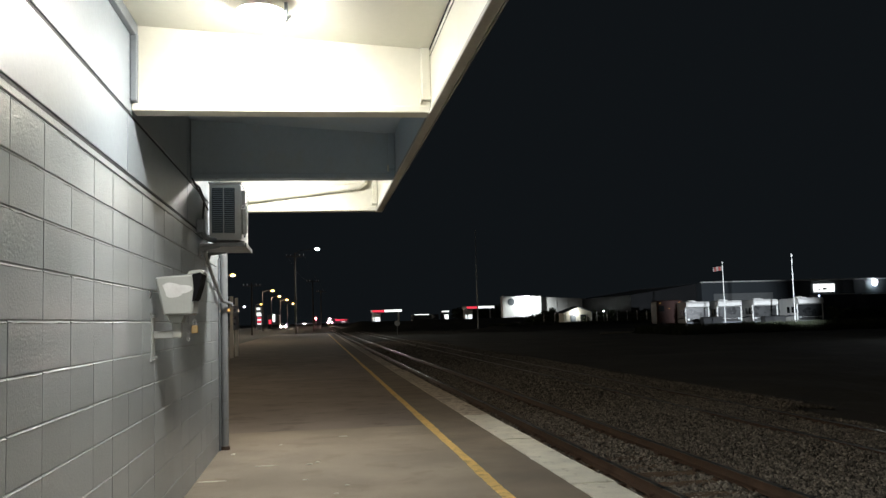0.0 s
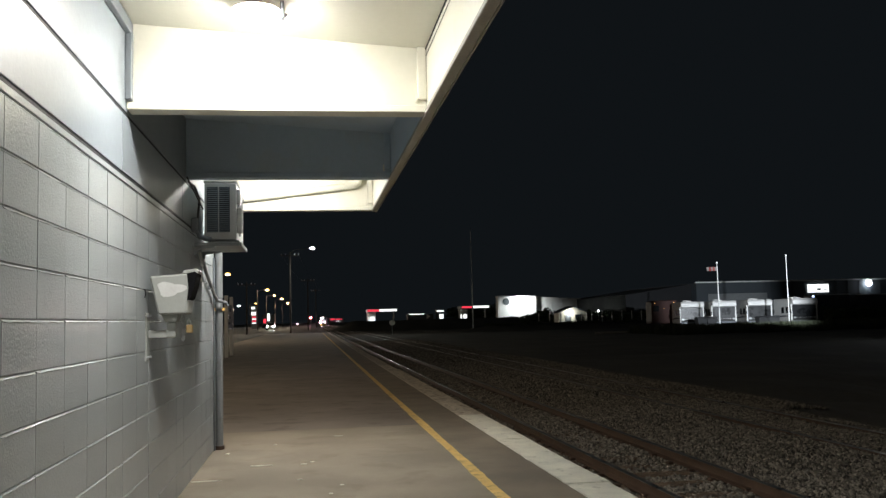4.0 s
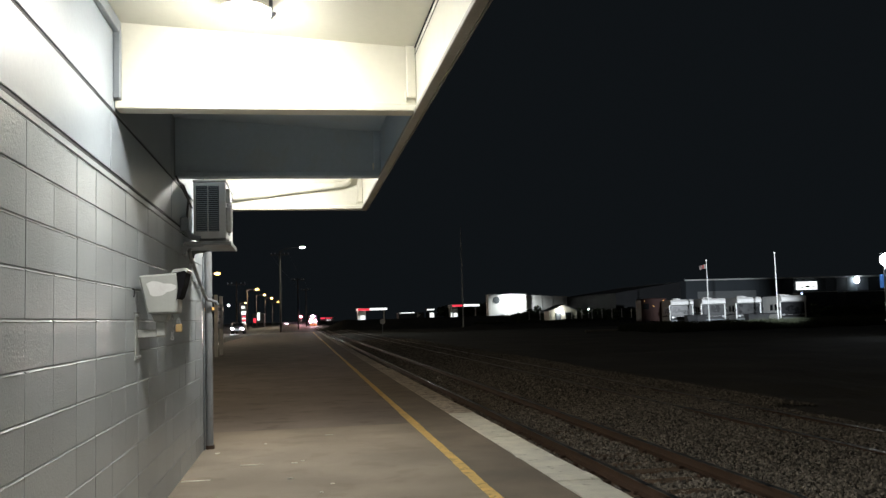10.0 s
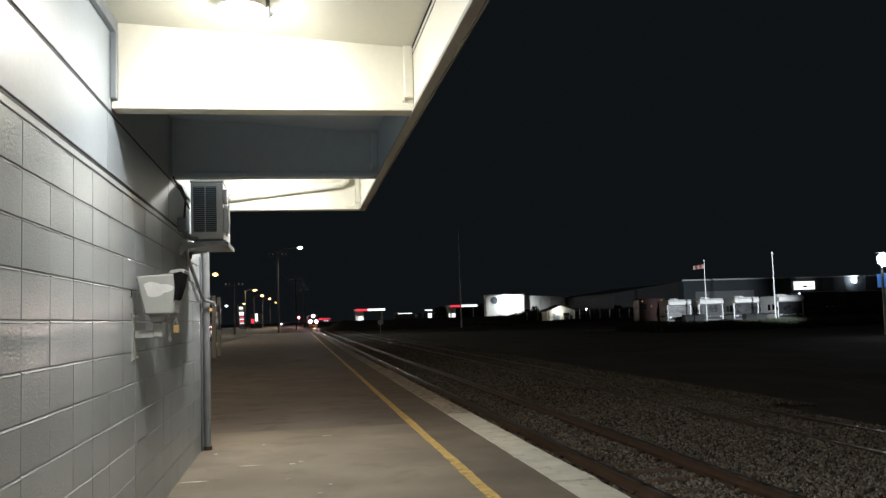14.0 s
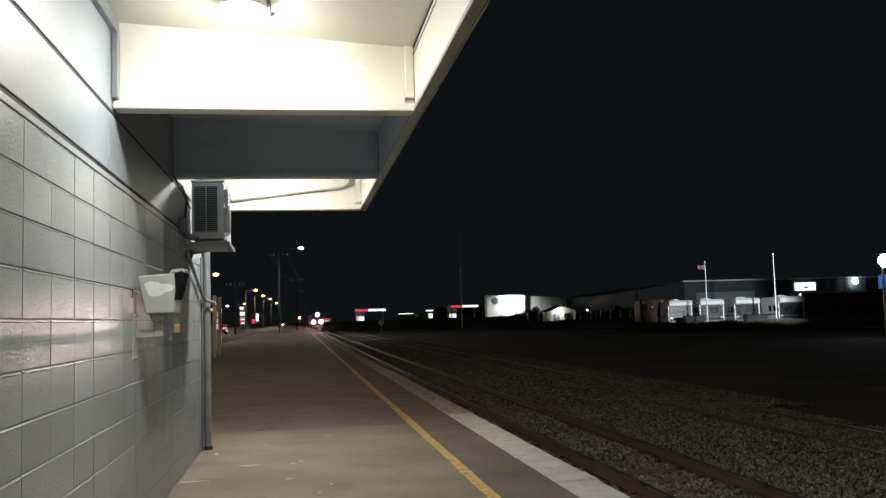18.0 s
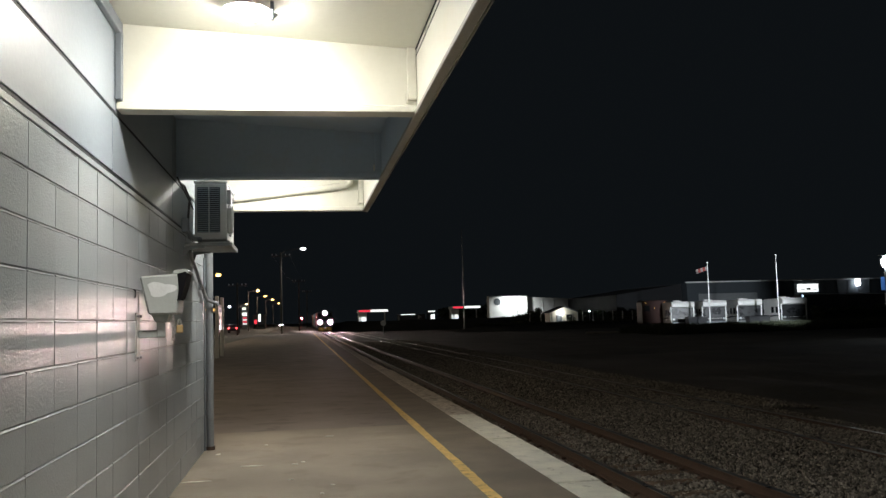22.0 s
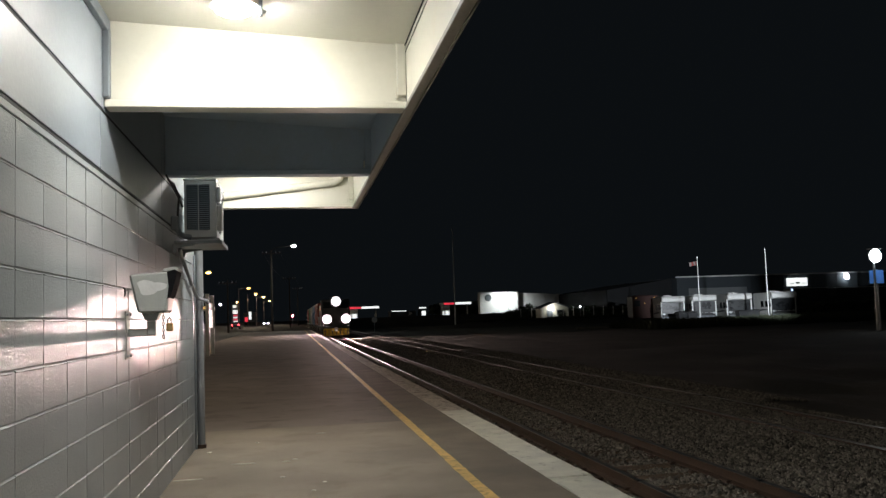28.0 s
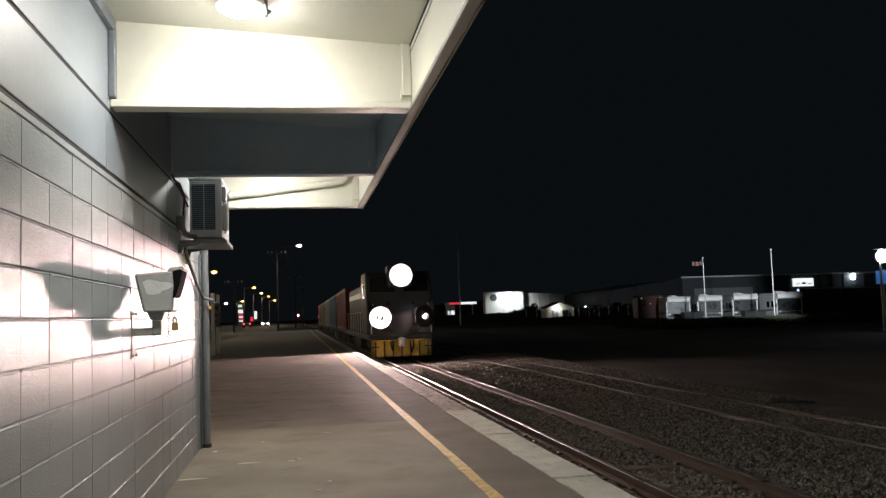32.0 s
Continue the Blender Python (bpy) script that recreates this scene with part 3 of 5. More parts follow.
def air_conditioner():
    x0, x1, y0, y1, z0, z1 = 0.105, 0.395, 8.0, 8.8, 2.14, 2.69
    ac = thing("air_conditioner", (0.25, 8.4, 2.13), "pale grey outdoor air conditioner unit on a wall shelf", "air conditioner")
    body = part("casing", box(x0, x1, y0, y1, z0, z1 - 0.025, 0.012, seg=2), M_ACGREY, ac)
    part("top_cover", box(x0 - 0.006, x1 + 0.006, y0 - 0.006, y1 + 0.006, z1 - 0.024, z1, 0.006), M_ACGREY, ac)
    part("coil", box(x0 + 0.025, x1 - 0.06, y0 - 0.004, y0 + 0.002, z0 + 0.07, z1 - 0.06), M_ACDARK, body, "dark coil fins behind the louvre")
    n = 22
    for col in ((x0 + 0.03, x0 + 0.125), (x0 + 0.135, x1 - 0.065)):
        for i in range(n):
            z = z0 + 0.08 + (z1 - z0 - 0.15) * i / (n - 1)
            part("slat", prism([(y0 - 0.016, z - 0.006), (y0 - 0.014, z - 0.007), (y0 - 0.003, z + 0.001), (y0 - 0.005, z + 0.003)], "x", *col), M_LOUVRE, body)
    part("louvre_rib", box(x0 + 0.125, x0 + 0.135, y0 - 0.014, y0 - 0.002, z0 + 0.07, z1 - 0.06), M_ACGREY, body)
    # fan face to the platform side
    cx, cz = (y0 + y1) / 2 - 0.08, (z0 + z1) / 2
    part("fan_opening", rod((x1 + 0.001, cx, cz), (x1 + 0.006, cx, cz), 0.22, seg=32), M_ACDARK, ac, "dark fan opening")
    for r in (0.05, 0.09, 0.13, 0.17, 0.21):
        ring = bmesh.new()
        pts = [(x1 + 0.02, cx + r * math.cos(a), cz + r * math.sin(a)) for a in [2 * math.pi * i / 24 for i in range(25)]]
        for a, b in zip(pts, pts[1:]):
            rod(a, b, 0.003, ring, 5)
        part("guard_ring", ring, M_ACGREY, ac)
    part("valve_cover", box(x1 - 0.002, x1 + 0.05, y0 + 0.02, y0 + 0.12, z0 + 0.06, z0 + 0.30, 0.012), M_ACGREY, ac)
    part("side_handle", box(x1 + 0.0, x1 + 0.035, y0 + 0.03, y0 + 0.05, z1 - 0.22, z1 - 0.08, 0.006), M_ACGREY, ac)
    for y in (8.12, 8.62):
        part("foot", box(x0 + 0.02, x1 + 0.02, y - 0.03, y + 0.03, z0 - 0.028, z0 + 0.002, 0.004), M_ACGREY, ac)


air_conditioner()

shelf = thing("wall_shelf", (0.25, 8.4, 2.06), "grey steel bracket shelf carrying the air conditioner", "shelf")
part("shelf_plate", box(0.02, 0.425, 7.96, 8.72, 2.08, 2.112, 0.004), M_SHELF, shelf)
part("front_lip", box(0.426, 0.44, 7.99, 8.73, 2.076, 2.116, 0.004), M_SHELF, shelf)
for y in (8.0, 8.6):
    part("bracket_arm", prism([(0.004, 2.0), (0.035, 2.0), (0.05, 2.05), (0.2, 2.07), (0.2, 2.0795), (0.004, 2.0795)], "y", y - 0.018, y + 0.018), M_SHELF, shelf)

pipes = thing("refrigerant_pipes", (0.02, 7.95, 2.2), "black insulated pipes looping from wall to air conditioner", "pipe")
part("hose", tube([(0.02, 7.62, 2.62), (0.05, 7.75, 2.6), (0.075, 7.9, 2.5), (0.06, 7.93, 2.38), (0.05, 7.95, 2.26), (0.07, 8.0, 2.18), (0.12, 8.06, 2.19)], 0.010), M_BLACK, pipes, smooth=True)
part("small_hose", tube([(0.02, 7.5, 2.64), (0.06, 7.6, 2.55), (0.1, 7.95, 2.42)], 0.008), M_BLACK, pipes, smooth=True)
part("lagged_hose", tube([(0.045, 7.9, 2.30), (0.05, 7.91, 2.22), (0.075, 7.93, 2.17), (0.11, 7.96, 2.15), (0.16, 8.0, 2.145)], 0.024), M_TRIM, pipes, "thick grey lagged hose", smooth=True)
part("isolator_box", box(0.004, 0.07, 7.86, 7.96, 2.2, 2.33, 0.01), M_TRIM, pipes, "dark isolator switch box")
drip = thing("drain_hose", (0.03, 8.3, 1.6), "grey drain pipe slanting down the wall to the downpipe", "pipe")
part("hose", tube([(0.04, 8.2, 2.06), (0.035, 8.35, 2.0), (0.035, 9.5, 1.68), (0.05, 9.62, 1.63), (0.14, 9.69, 1.60), (0.155, 9.7, 1.57)], 0.018), M_PIPE, drip, smooth=True)
for y, z in ((8.5, 1.96), (9.2, 1.76)):
    part("saddle_clip", box(0.003, 0.04, y - 0.012, y + 0.012, z - 0.03, z + 0.03, 0.004), M_STEEL, drip)

down = thing("downpipe", (0.055, 9.75, 0), "grey painted round downpipe at the wall's end", "downpipe")
part("pipe", tube([(0.057, 9.745, 0.0), (0.057, 9.745, 2.62), (0.12, 9.82, 2.76), (0.34, 9.83, 2.79)], 0.041, seg=18), M_PIPE, down, smooth=True)
for z in (0.84, 1.67, 2.4):
    part("pipe_clip", rod((0.057, 9.745, z - 0.015), (0.057, 9.745, z + 0.015), 0.046, seg=18), M_PIPE, down)
    part("clip_lug", box(-0.0, 0.02, 9.735, 9.82, z - 0.012, z + 0.012), M_PIPE, down)
part("pipe_shoe", rod((0.057, 9.745, 0.0), (0.057, 9.745, 0.04), 0.052, seg=18), M_RUST, down, "rusty pipe foot")
part("side_conduit", rod((0.012, 9.66, 0.0), (0.012, 9.66, 2.1), 0.011), M_TRIM, down)

drain = thing("gutter_pipe", (1.6, 9.82, 2.9), "cream painted gutter pipe crossing the end beam", "pipe")
part("pipe", tube([(0.33, 9.815, 2.775), (1.46, 9.815, 2.91), (1.58, 9.815, 2.925), (1.63, 9.815, 2.96), (1.635, 9.815, 3.06)], 0.04, seg=14), M_CREAM, drain, smooth=True)
for x in (0.7, 1.46):
    z = 2.775 + (x - 0.33) * 0.12
    part("pipe_collar", rod((x - 0.015, 9.815, z), (x + 0.015, 9.815, z + 0.002), 0.048, seg=14), M_CREAM, drain)


def equipment_box():
    t = thing("equipment_box", (0.18, 5.75, 1.28), "grey metal equipment box with peeled paint on a wall bracket", "box")
    y0, y1 = 5.64, 5.90
    shell = prism([(0.031, 1.685), (0.29, 1.70), (0.268, 1.435), (0.085, 1.435)], "y", y0, y1, bevel=0.012)
    body = part("housing", shell, M_HOUSE, t)
    # hood bent forward at the platform end
    part("hood", prism([(0.235, 1.70), (0.25, 1.722), (0.325, 1.73), (0.34, 1.715), (0.333, 1.70), (0.318, 1.712), (0.25, 1.70)], "y", y0 + 0.01, y1 - 0.01), M_HOUSE, t)
    # Solid black plug; the mouth's inner shade is its colour.
    part("opening", prism([(0.268, 1.698), (0.318, 1.711), (0.332, 1.70), (0.315, 1.62), (0.29, 1.54), (0.268, 1.52), (0.278, 1.60)], "y", y0 - 0.004, y1 - 0.02), M_VOID, t, "dark open mouth")
    rng = random.Random(6)
    ring = []
    for i in range(22):
        a = 2 * math.pi * i / 22
        k = 1 + 0.22 * math.sin(3 * a + 1) + rng.uniform(-0.08, 0.08)
        ring.append((0.165 + 0.085 * k * math.cos(a), 1.60 + 0.045 * k * math.sin(a)))
    part("bare_patch", prism(ring, "y", y0 - 0.0012, y0 + 0.001), M_PATCH, body, "pale patch where the paint has peeled")
    part("neck", prism([(0.095, 1.437), (0.21, 1.437), (0.19, 1.385), (0.12, 1.385)], "y", 5.71, 5.83, bevel=0.004), M_HOUSE, t)
    part("collar", box(0.125, 0.182, 5.73, 5.81, 1.29, 1.385, 0.005), M_HOUSE, t)
    part("arm", box(0.0085, 0.180, 5.735, 5.79, 1.285, 1.335, 0.004), M_HOUSE, t)
    part("hook", tube([(0.001, 5.60, 1.60), (0.014, 5.60, 1.595), (0.016, 5.60, 1.56), (0.010, 5.60, 1.545)], 0.004, seg=6), M_BLACK, t)
    plate = part("wall_plate", prism([(5.66, 1.14), (5.82, 1.14), (5.80, 1.19), (5.79, 1.30), (5.80, 1.40), (5.82, 1.45), (5.66, 1.45), (5.68, 1.40), (5.69, 1.30), (5.68, 1.19)], "x", 0.001, 0.008), M_HOUSE, t)
    for z in (1.16, 1.43):
        for y in (5.685, 5.795):
            part("bolt", rod((0.008, y, z), (0.022, y, z), 0.009, seg=6), M_STEEL, plate)
    for i in range(8):
        z = 1.425 - 0.021 * i
        ring = bmesh.new()
        pts = [(0.225 + 0.009 * math.cos(a), 5.77, z + 0.014 * math.sin(a)) if i % 2 else (0.225, 5.77 + 0.009 * math.cos(a), z + 0.014 * math.sin(a)) for a in [math.pi * k / 4 for k in range(9)]]
        for a, b in zip(pts, pts[1:]):
            rod(a, b, 0.003, ring, 5)
        part("chain_link", ring, M_STEEL, t)
    lock = part("padlock", box(0.244, 0.288, 5.76, 5.785, 1.312, 1.366, 0.006), M_BRASS, t, "brass padlock")
    part("shackle", tube([(0.253, 5.77, 1.362), (0.253, 5.77, 1.39), (0.264, 5.77, 1.402), (0.275, 5.77, 1.39), (0.275, 5.77, 1.362)], 0.004, seg=6), M_STEEL, lock)


equipment_box()

# ---- station sign on two posts ----
sign = thing("station_sign", (-2.38, 38, 0), "weathered white sign board between two tall pale posts", "sign")
for y in (36.9, 39.2):
    part("post", box(-2.45, -2.31, y - 0.07, y + 0.07, 0, 2.55, 0.01), M_WHITE, sign)
board = part("board", box(-2.41, -2.35, 36.99, 39.11, 1.15, 2.2, 0.006), M_WHITE, sign, "white painted sign board")
for k, (a, b) in enumerate(((1.9, 2.05), (1.6, 1.72), (1.35, 1.45))):
    part("lettering_bar", box(-2.349, -2.343, 37.3, 38.8 - 0.3 * k, a, b), M_TRIM, board)

# ---- street lights, poles and wires ----
def street_lamp(x, y, top, arm, material, label, pole=M_WOODPOLE, base=-0.06):
    t = thing("street_lamp", (x, y, base), label, "street lamp", "street lights")
    part("pole", rod((x, y, base), (x, y, top), 0.10, r2=0.06, seg=10), pole, t)
    part("arm", tube([(x, y, top - 0.3), (x + arm * 0.4, y, top + 0.02), (x + arm, y, top + 0.1)], 0.035), M_WOODPOLE, t)
    head = part("lamp_head", box(x + arm - 0.1, x + arm + 0.6, y - 0.16, y + 0.16, top + 0.06, top + 0.2, 0.03), M_SHELF, t)
    # Lens larger than life, standing in for the lamp's halo.
    part("lens", ball((x + arm + 0.28, y, top + 0.05), 0.34, None, 1.15, 0.6, 0.6), material, head, "glowing lens")
    sodium = material is M_SODIUM
    lamp("street_lamp_light", "POINT", (x + arm + 0.28, y, top - 0.25), 2400 if sodium else 900, (1, 0.82, 0.58) if sodium else (0.95, 1, 0.95), 0.2)
    return t


# The first two are unseen, added to light the platform and sign posts.
for x, y, z in ((-12.6, 14, 8.3), (-12.6, 70, 8.3), (-12.4, 125, 8.3), (-10.1, 190, 8.4), (-10.2, 230, 8.4), (-9.6, 270, 8.6), (-9.3, 330, 8.7), (-21, 330, 8.7)):
    street_lamp(x, y, z, 1.8, M_SODIUM, "street lamp glowing amber over the road")
street_lamp(-24.5, 300, 7.4, 1.6, M_LED, "street lamp glowing white over the road")


def power_pole(x, y, z, base, lamp_arm=0.0):
    t = thing("power_pole", (x, y, base), "tall timber power pole with a crossarm and insulators", "power pole", "power poles")
    part("pole", rod((x, y, base), (x, y, z), 0.14, r2=0.09, seg=10), M_WOODPOLE, t)
    part("crossarm", box(x - 1.2, x + 1.2, y - 0.06, y + 0.06, z - 0.5, z - 0.38), M_WOODPOLE, t)
    for dx in (-1.1, -0.6, 0.6, 1.1):
        part("insulator", rod((x + dx, y, z - 0.38), (x + dx, y, z - 0.18), 0.05), M_WHITE, t)
    if lamp_arm:
        part("lamp_arm", tube([(x, y, z - 0.2), (x + 0.6, y, z + 0.3), (x + lamp_arm - 0.3, y, z + 0.5)], 0.035), M_WOODPOLE, t)
        head = part("lamp_head", box(x + lamp_arm - 0.4, x + lamp_arm + 0.35, y - 0.15, y + 0.15, z + 0.52, z + 0.64, 0.03), M_SHELF, t)
        lamp("street_lamp_light", "SPOT", (x + lamp_arm, y, z + 0.25), 1800, (0.95, 1, 0.95), 0.2, (x + lamp_arm, y - 8, base), 150)
        part("lens", ball((x + lamp_arm, y, z + 0.5), 0.26, None, 1.2, 0.7, 0.6), M_LED, head, "glowing white lens")


power_pole(-1.5, 115, 10.5, 0.0, 2.9)
power_pole(-7.4, 120, 7.0, -0.06)
power_pole(0.6, 165, 9.5, -0.08)
power_pole(2.4, 220, 9.5, -0.08)
wires = thing("overhead_wires", (0, 115, 10), "thin sagging overhead power wires between poles", "wire")
for a, b in (((-1.5, 115, 10.3), (0.6, 165, 9.3)), ((0.6, 165, 9.3), (2.4, 220, 9.3))):
    for dx in (-1.1, 1.1):
        pts = []
        for i in range(9):
            u = i / 8
            pts.append((a[0] + (b[0] - a[0]) * u + dx, a[1] + (b[1] - a[1]) * u, a[2] + (b[2] - a[2]) * u - 1.2 * 4 * u * (1 - u) * 0.5))
        part("wire", tube(pts, 0.012, seg=5), M_BLACK, wires)

mast = thing("radio_mast", (27.1, 140, -0.6), "tall thin pale steel mast beyond the tracks", "mast")
part("pole", rod((27.1, 140, -0.6), (27.1, 140, 15.9), 0.13, r2=0.05, seg=8), M_STEEL, mast)
part("foot", box(26.7, 27.5, 139.6, 140.4, -0.6, -0.3, 0.03), M_CONCRETE, mast)

sig = thing("signal_post", (1.1, 300, -0.1), "red signal lamp on a post beside the track", "railway signal")
part("post", rod((1.1, 300, -0.1), (1.1, 300, 3.4), 0.07), M_STEEL, sig)
head = part("signal_head", box(0.85, 1.35, 299.9, 300.1, 2.4, 3.4, 0.03), M_BLACK, sig)
# Lens wider than its head, to imitate the red glow around it.
part("red_lens", ball((1.1, 299.86, 2.85), 0.3, None, 1, 0.5, 1), M_SIGNAL, head, "glowing red lens")


# ---- service station and shops along the road ----
totem = thing("price_totem", (-14.7, 250, -0.06), "lit white and red price sign tower", "sign")
part("frame", box(-15.35, -13.95, 250, 250.4, -0.06, 6.2, 0.03), M_TRIM, totem)
for k, (a, b, m) in enumerate(((5.4, 6.0, M_SIGNW), (3.7, 4.6, M_SIGNW), (3.0, 3.3, M_SIGNR), (2.45, 2.75, M_SIGNW), (1.9, 2.2, M_SIGNR), (1.35, 1.65, M_SIGNW))):
    part("lit_panel", box(-15.25 + 0.15 * (k > 1), -14.05 - 0.3 * (k == 0), 249.95, 249.99, a, b), m, totem, "glowing sign panel")
shop = thing("corner_shop", (-8.2, 260, -0.06), "low shop front with lit white and red panels", "shop")
part("wall", box(-13, -9.5, 262, 268, -0.06, 4.0, 0.05), M_DARKWALL, shop)
part("lit_panel", box(-11.5, -10.8, 261.9, 261.99, 2.0, 4.2), M_SIGNW, shop, "glowing white panel")
part("lit_panel", box(-12.6, -11.7, 261.9, 261.99, 1.4, 2.6), M_SIGNR, shop, "glowing red panel")
part("window", box(-12.8, -9.8, 261.92, 261.98, 0.3, 1.2), M_GLASS, shop, "dark shop window")
stn = thing("service_station", (-24, 180, -0.06), "service station canopy with an amber lit edge", "service station")
part("canopy_roof", box(-32, -15.2, 178, 192, 4.0, 4.7, 0.05), M_WHITE, stn)
part("lit_edge", box(-31.8, -15.4, 177.9, 177.97, 4.1, 4.55), M_SIGNY, stn, "glowing amber fascia")
for x in (-30, -24, -17):
    part("column", box(x - 0.2, x + 0.2, 184, 184.4, -0.06, 4.0), M_WHITE, stn)
part("kiosk", box(-31, -22, 192, 198, -0.06, 3.4, 0.05), M_WHITEWALL, stn)
part("kiosk_window", box(-30, -23, 191.93, 191.98, 0.6, 2.6), M_SIGNW, stn, "lit kiosk window")


def lit_canopy(x0, x1, y, z, red, label):
    t = thing("forecourt_canopy", ((x0 + x1) / 2, y, -0.6), label, "canopy", "forecourt canopies")
    part("roof", box(x0, x1, y, y + 9, z - 0.1, z + 0.75, 0.04), M_WHITE, t)
    part("white_fascia", box(x0 + red, x1 - 0.05, y - 0.06, y - 0.01, z, z + 0.66), M_SIGNW, t, "glowing white fascia")
    part("red_fascia", box(x0 + 0.05, x0 + red - 0.1, y - 0.06, y - 0.01, z + 0.05, z + 0.55), M_SIGNR, t, "glowing red fascia")
    for x in (x0 + 0.8, x1 - 0.8):
        part("column", box(x - 0.2, x + 0.2, y + 3, y + 3.4, -0.6, z - 0.1), M_WHITE, t)
    part("kiosk", box(x0 + 0.3, x0 + 3, y + 6, y + 9, -0.6, z - 0.1, 0.03), M_WHITEWALL, t)
    part("kiosk_window", box(x0 + 0.6, x0 + 2.7, y + 5.93, y + 5.98, 0.6, 2.6), M_SIGNW, t, "lit window")


lit_canopy(19, 28.4, 280, 4.2, 3.8, "service station canopy with glowing red and white fascia")
lit_canopy(49.5, 58.6, 280, 4.6, 3.6, "smaller forecourt canopy with glowing red and white fascia")

hoarding = thing("lit_hoarding", (13.5, 440, -0.6), "low hoarding with a row of red lit panels", "sign")
part("board", box(10.6, 17.4, 440.1, 440.3, 1.2, 3.0, 0.02), M_TRIM, hoarding)
for x in (11.0, 14.0, 17.0):
    part("leg", box(x - 0.08, x + 0.08, 440.1, 440.26, -0.6, 1.2), M_TRIM, hoarding)
for k, (a, b) in enumerate(((10.8, 13.0), (13.5, 14.4), (14.7, 15.5), (15.9, 16.4))):
    part("lit_panel", box(a, b, 440.0, 440.08, 2.2, 2.75), M_SIGNR, hoarding, "glowing red panel")
part("white_panel", box(13.5, 15.5, 440.0, 440.08, 1.4, 1.65), M_SIGNW, hoarding, "glowing white panel")

# ---- yard beyond the tracks ----
M_SCREEN = mat("grey_windscreen_blind", (0.016, 0.018, 0.020), 0.3, 0, 0.25, 1.5, 20, 0.05)

def motorhome(x, y, turn, label):
    """A white motorhome: box body, dark windscreen, overcab, windows, wheels. Built facing -y at the origin, then set down."""
    t = thing("motorhome", (0, 0, 0), label, "motorhome", "parked motorhomes")
    w, ln, h = 1.5, 7.0, 3.3
    body = part("body", prism([(-w, 0.45), (w, 0.45), (w, h - 0.15), (w - 0.15, h), (-w + 0.15, h), (-w, h - 0.15)], "y", 0.0, ln, bevel=0.04), M_WHITE, t)
    part("overcab", prism([(0.1, h - 0.85), (-0.45, h - 0.7), (-0.5, h - 0.25), (-0.2, h - 0.02), (0.1, h - 0.02)], "x", -w, w, bevel=0.03), M_WHITE, t)
    part("windscreen", box(-w + 0.05, w - 0.05, -0.08, 0.0, 1.0, h - 0.8, 0.02), M_SCREEN, body, "wide windscreen with a grey blind")
    part("grille", box(-w + 0.05, w - 0.05, -0.06, 0.0, 0.5, 0.98, 0.02), M_BLACK, body)
    part("bumper", box(-w, w, -0.2, 0.05, 0.4, 0.62, 0.05), M_TRIM, t)
    for s in (-1, 1):
        part("pillar", box(s * w - 0.14, s * w + 0.03, -0.12, 0.05, 0.6, h - 0.7, 0.02), M_WHITE, t)
        part("headlight", box(s * (w - 0.3) - 0.16, s * (w - 0.3) + 0.16, -0.1, -0.05, 0.85, 1.08, 0.02), M_STEEL, body)
        part("mirror", box(s * (w + 0.18) - 0.08, s * (w + 0.18) + 0.08, -0.2, -0.1, 1.5, 1.95, 0.03), M_BLACK, t)
        for k in range(2):
            part("side_window", box(s * w - 0.02, s * w + 0.02, 1.2 + 1.7 * k, 2.2 + 1.7 * k, 1.5, 2.25, 0.015), M_GLASS, body)
        part("side_stripe", prism([(0.4, 1.15), (5.8, 0.95), (6.2, 1.05), (3.0, 1.25)], "x", s * w - 0.012, s * w + 0.012), M_DARKWALL, body)
        for yy in (1.1, 4.8):
            part("wheel", rod((s * (w - 0.28), yy, 0.36), (s * (w - 0.02), yy, 0.36), 0.36, seg=18), M_TYRE, t)
    part("roof_vent", box(-0.3, 0.3, 2.0, 2.6, h - 0.01, h + 0.14, 0.03), M_WHITE, t)
    part("roof_cooler", box(-0.4, 0.4, 3.6, 4.5, h - 0.01, h + 0.22, 0.05), M_WHITE, t)
    t.matrix_basis = pose(x, y, -0.55, 0, 0, turn)
    return t


for x, y, turn, side in ((50.9, 109.5, -13, "by the fence"), (53.9, 106.5, -13, "behind a flagpole"), (57.2, 103.5, -14, "with a side stripe"), (60.6, 99.0, -12, "at the end of the row")):
    motorhome(x, y, turn, f"white motorhome with dark windscreen parked {side}")

# Near-black so the wing reads as unlit; its darkness is in the colour.
M_WING = mat("unlit_wing_wall", (0.008, 0.009, 0.011), 0.7, 0, 0.15, 0.4, 6, 0.1)
wh = thing("warehouse", (90, 150, -0.6), "large dark blue-grey metal warehouse", "warehouse")
part("front_wall", box(70.3, 125, 150, 185, -0.6, 6.6, 0.05), M_DARKWALL, wh)
# White paint here stands in for the lit roofline.
part("roof_edge", box(70.1, 125.2, 149.8, 150.1, 6.6, 6.85, 0.02), M_WHITE, wh)
part("side_wing", prism([(57.6, -0.6), (70.2, -0.6), (70.2, 6.5), (57.6, 4.8)], "y", 152, 185), M_WING, wh)
part("roller_door", box(72.5, 84, 149.9, 149.98, -0.6, 4.6, 0.02), M_SHELF, wh, "pale roller door")
for k in range(18):
    part("cladding_rib", box(84.8 + 2.2 * k, 84.9 + 2.2 * k, 149.93, 149.99, -0.6, 6.55), M_DARKWALL, wh)
part("lit_sign", box(92.0, 96.2, 149.75, 149.9, 4.45, 5.95, 0.03), M_SIGNW, wh, "glowing white sign box")
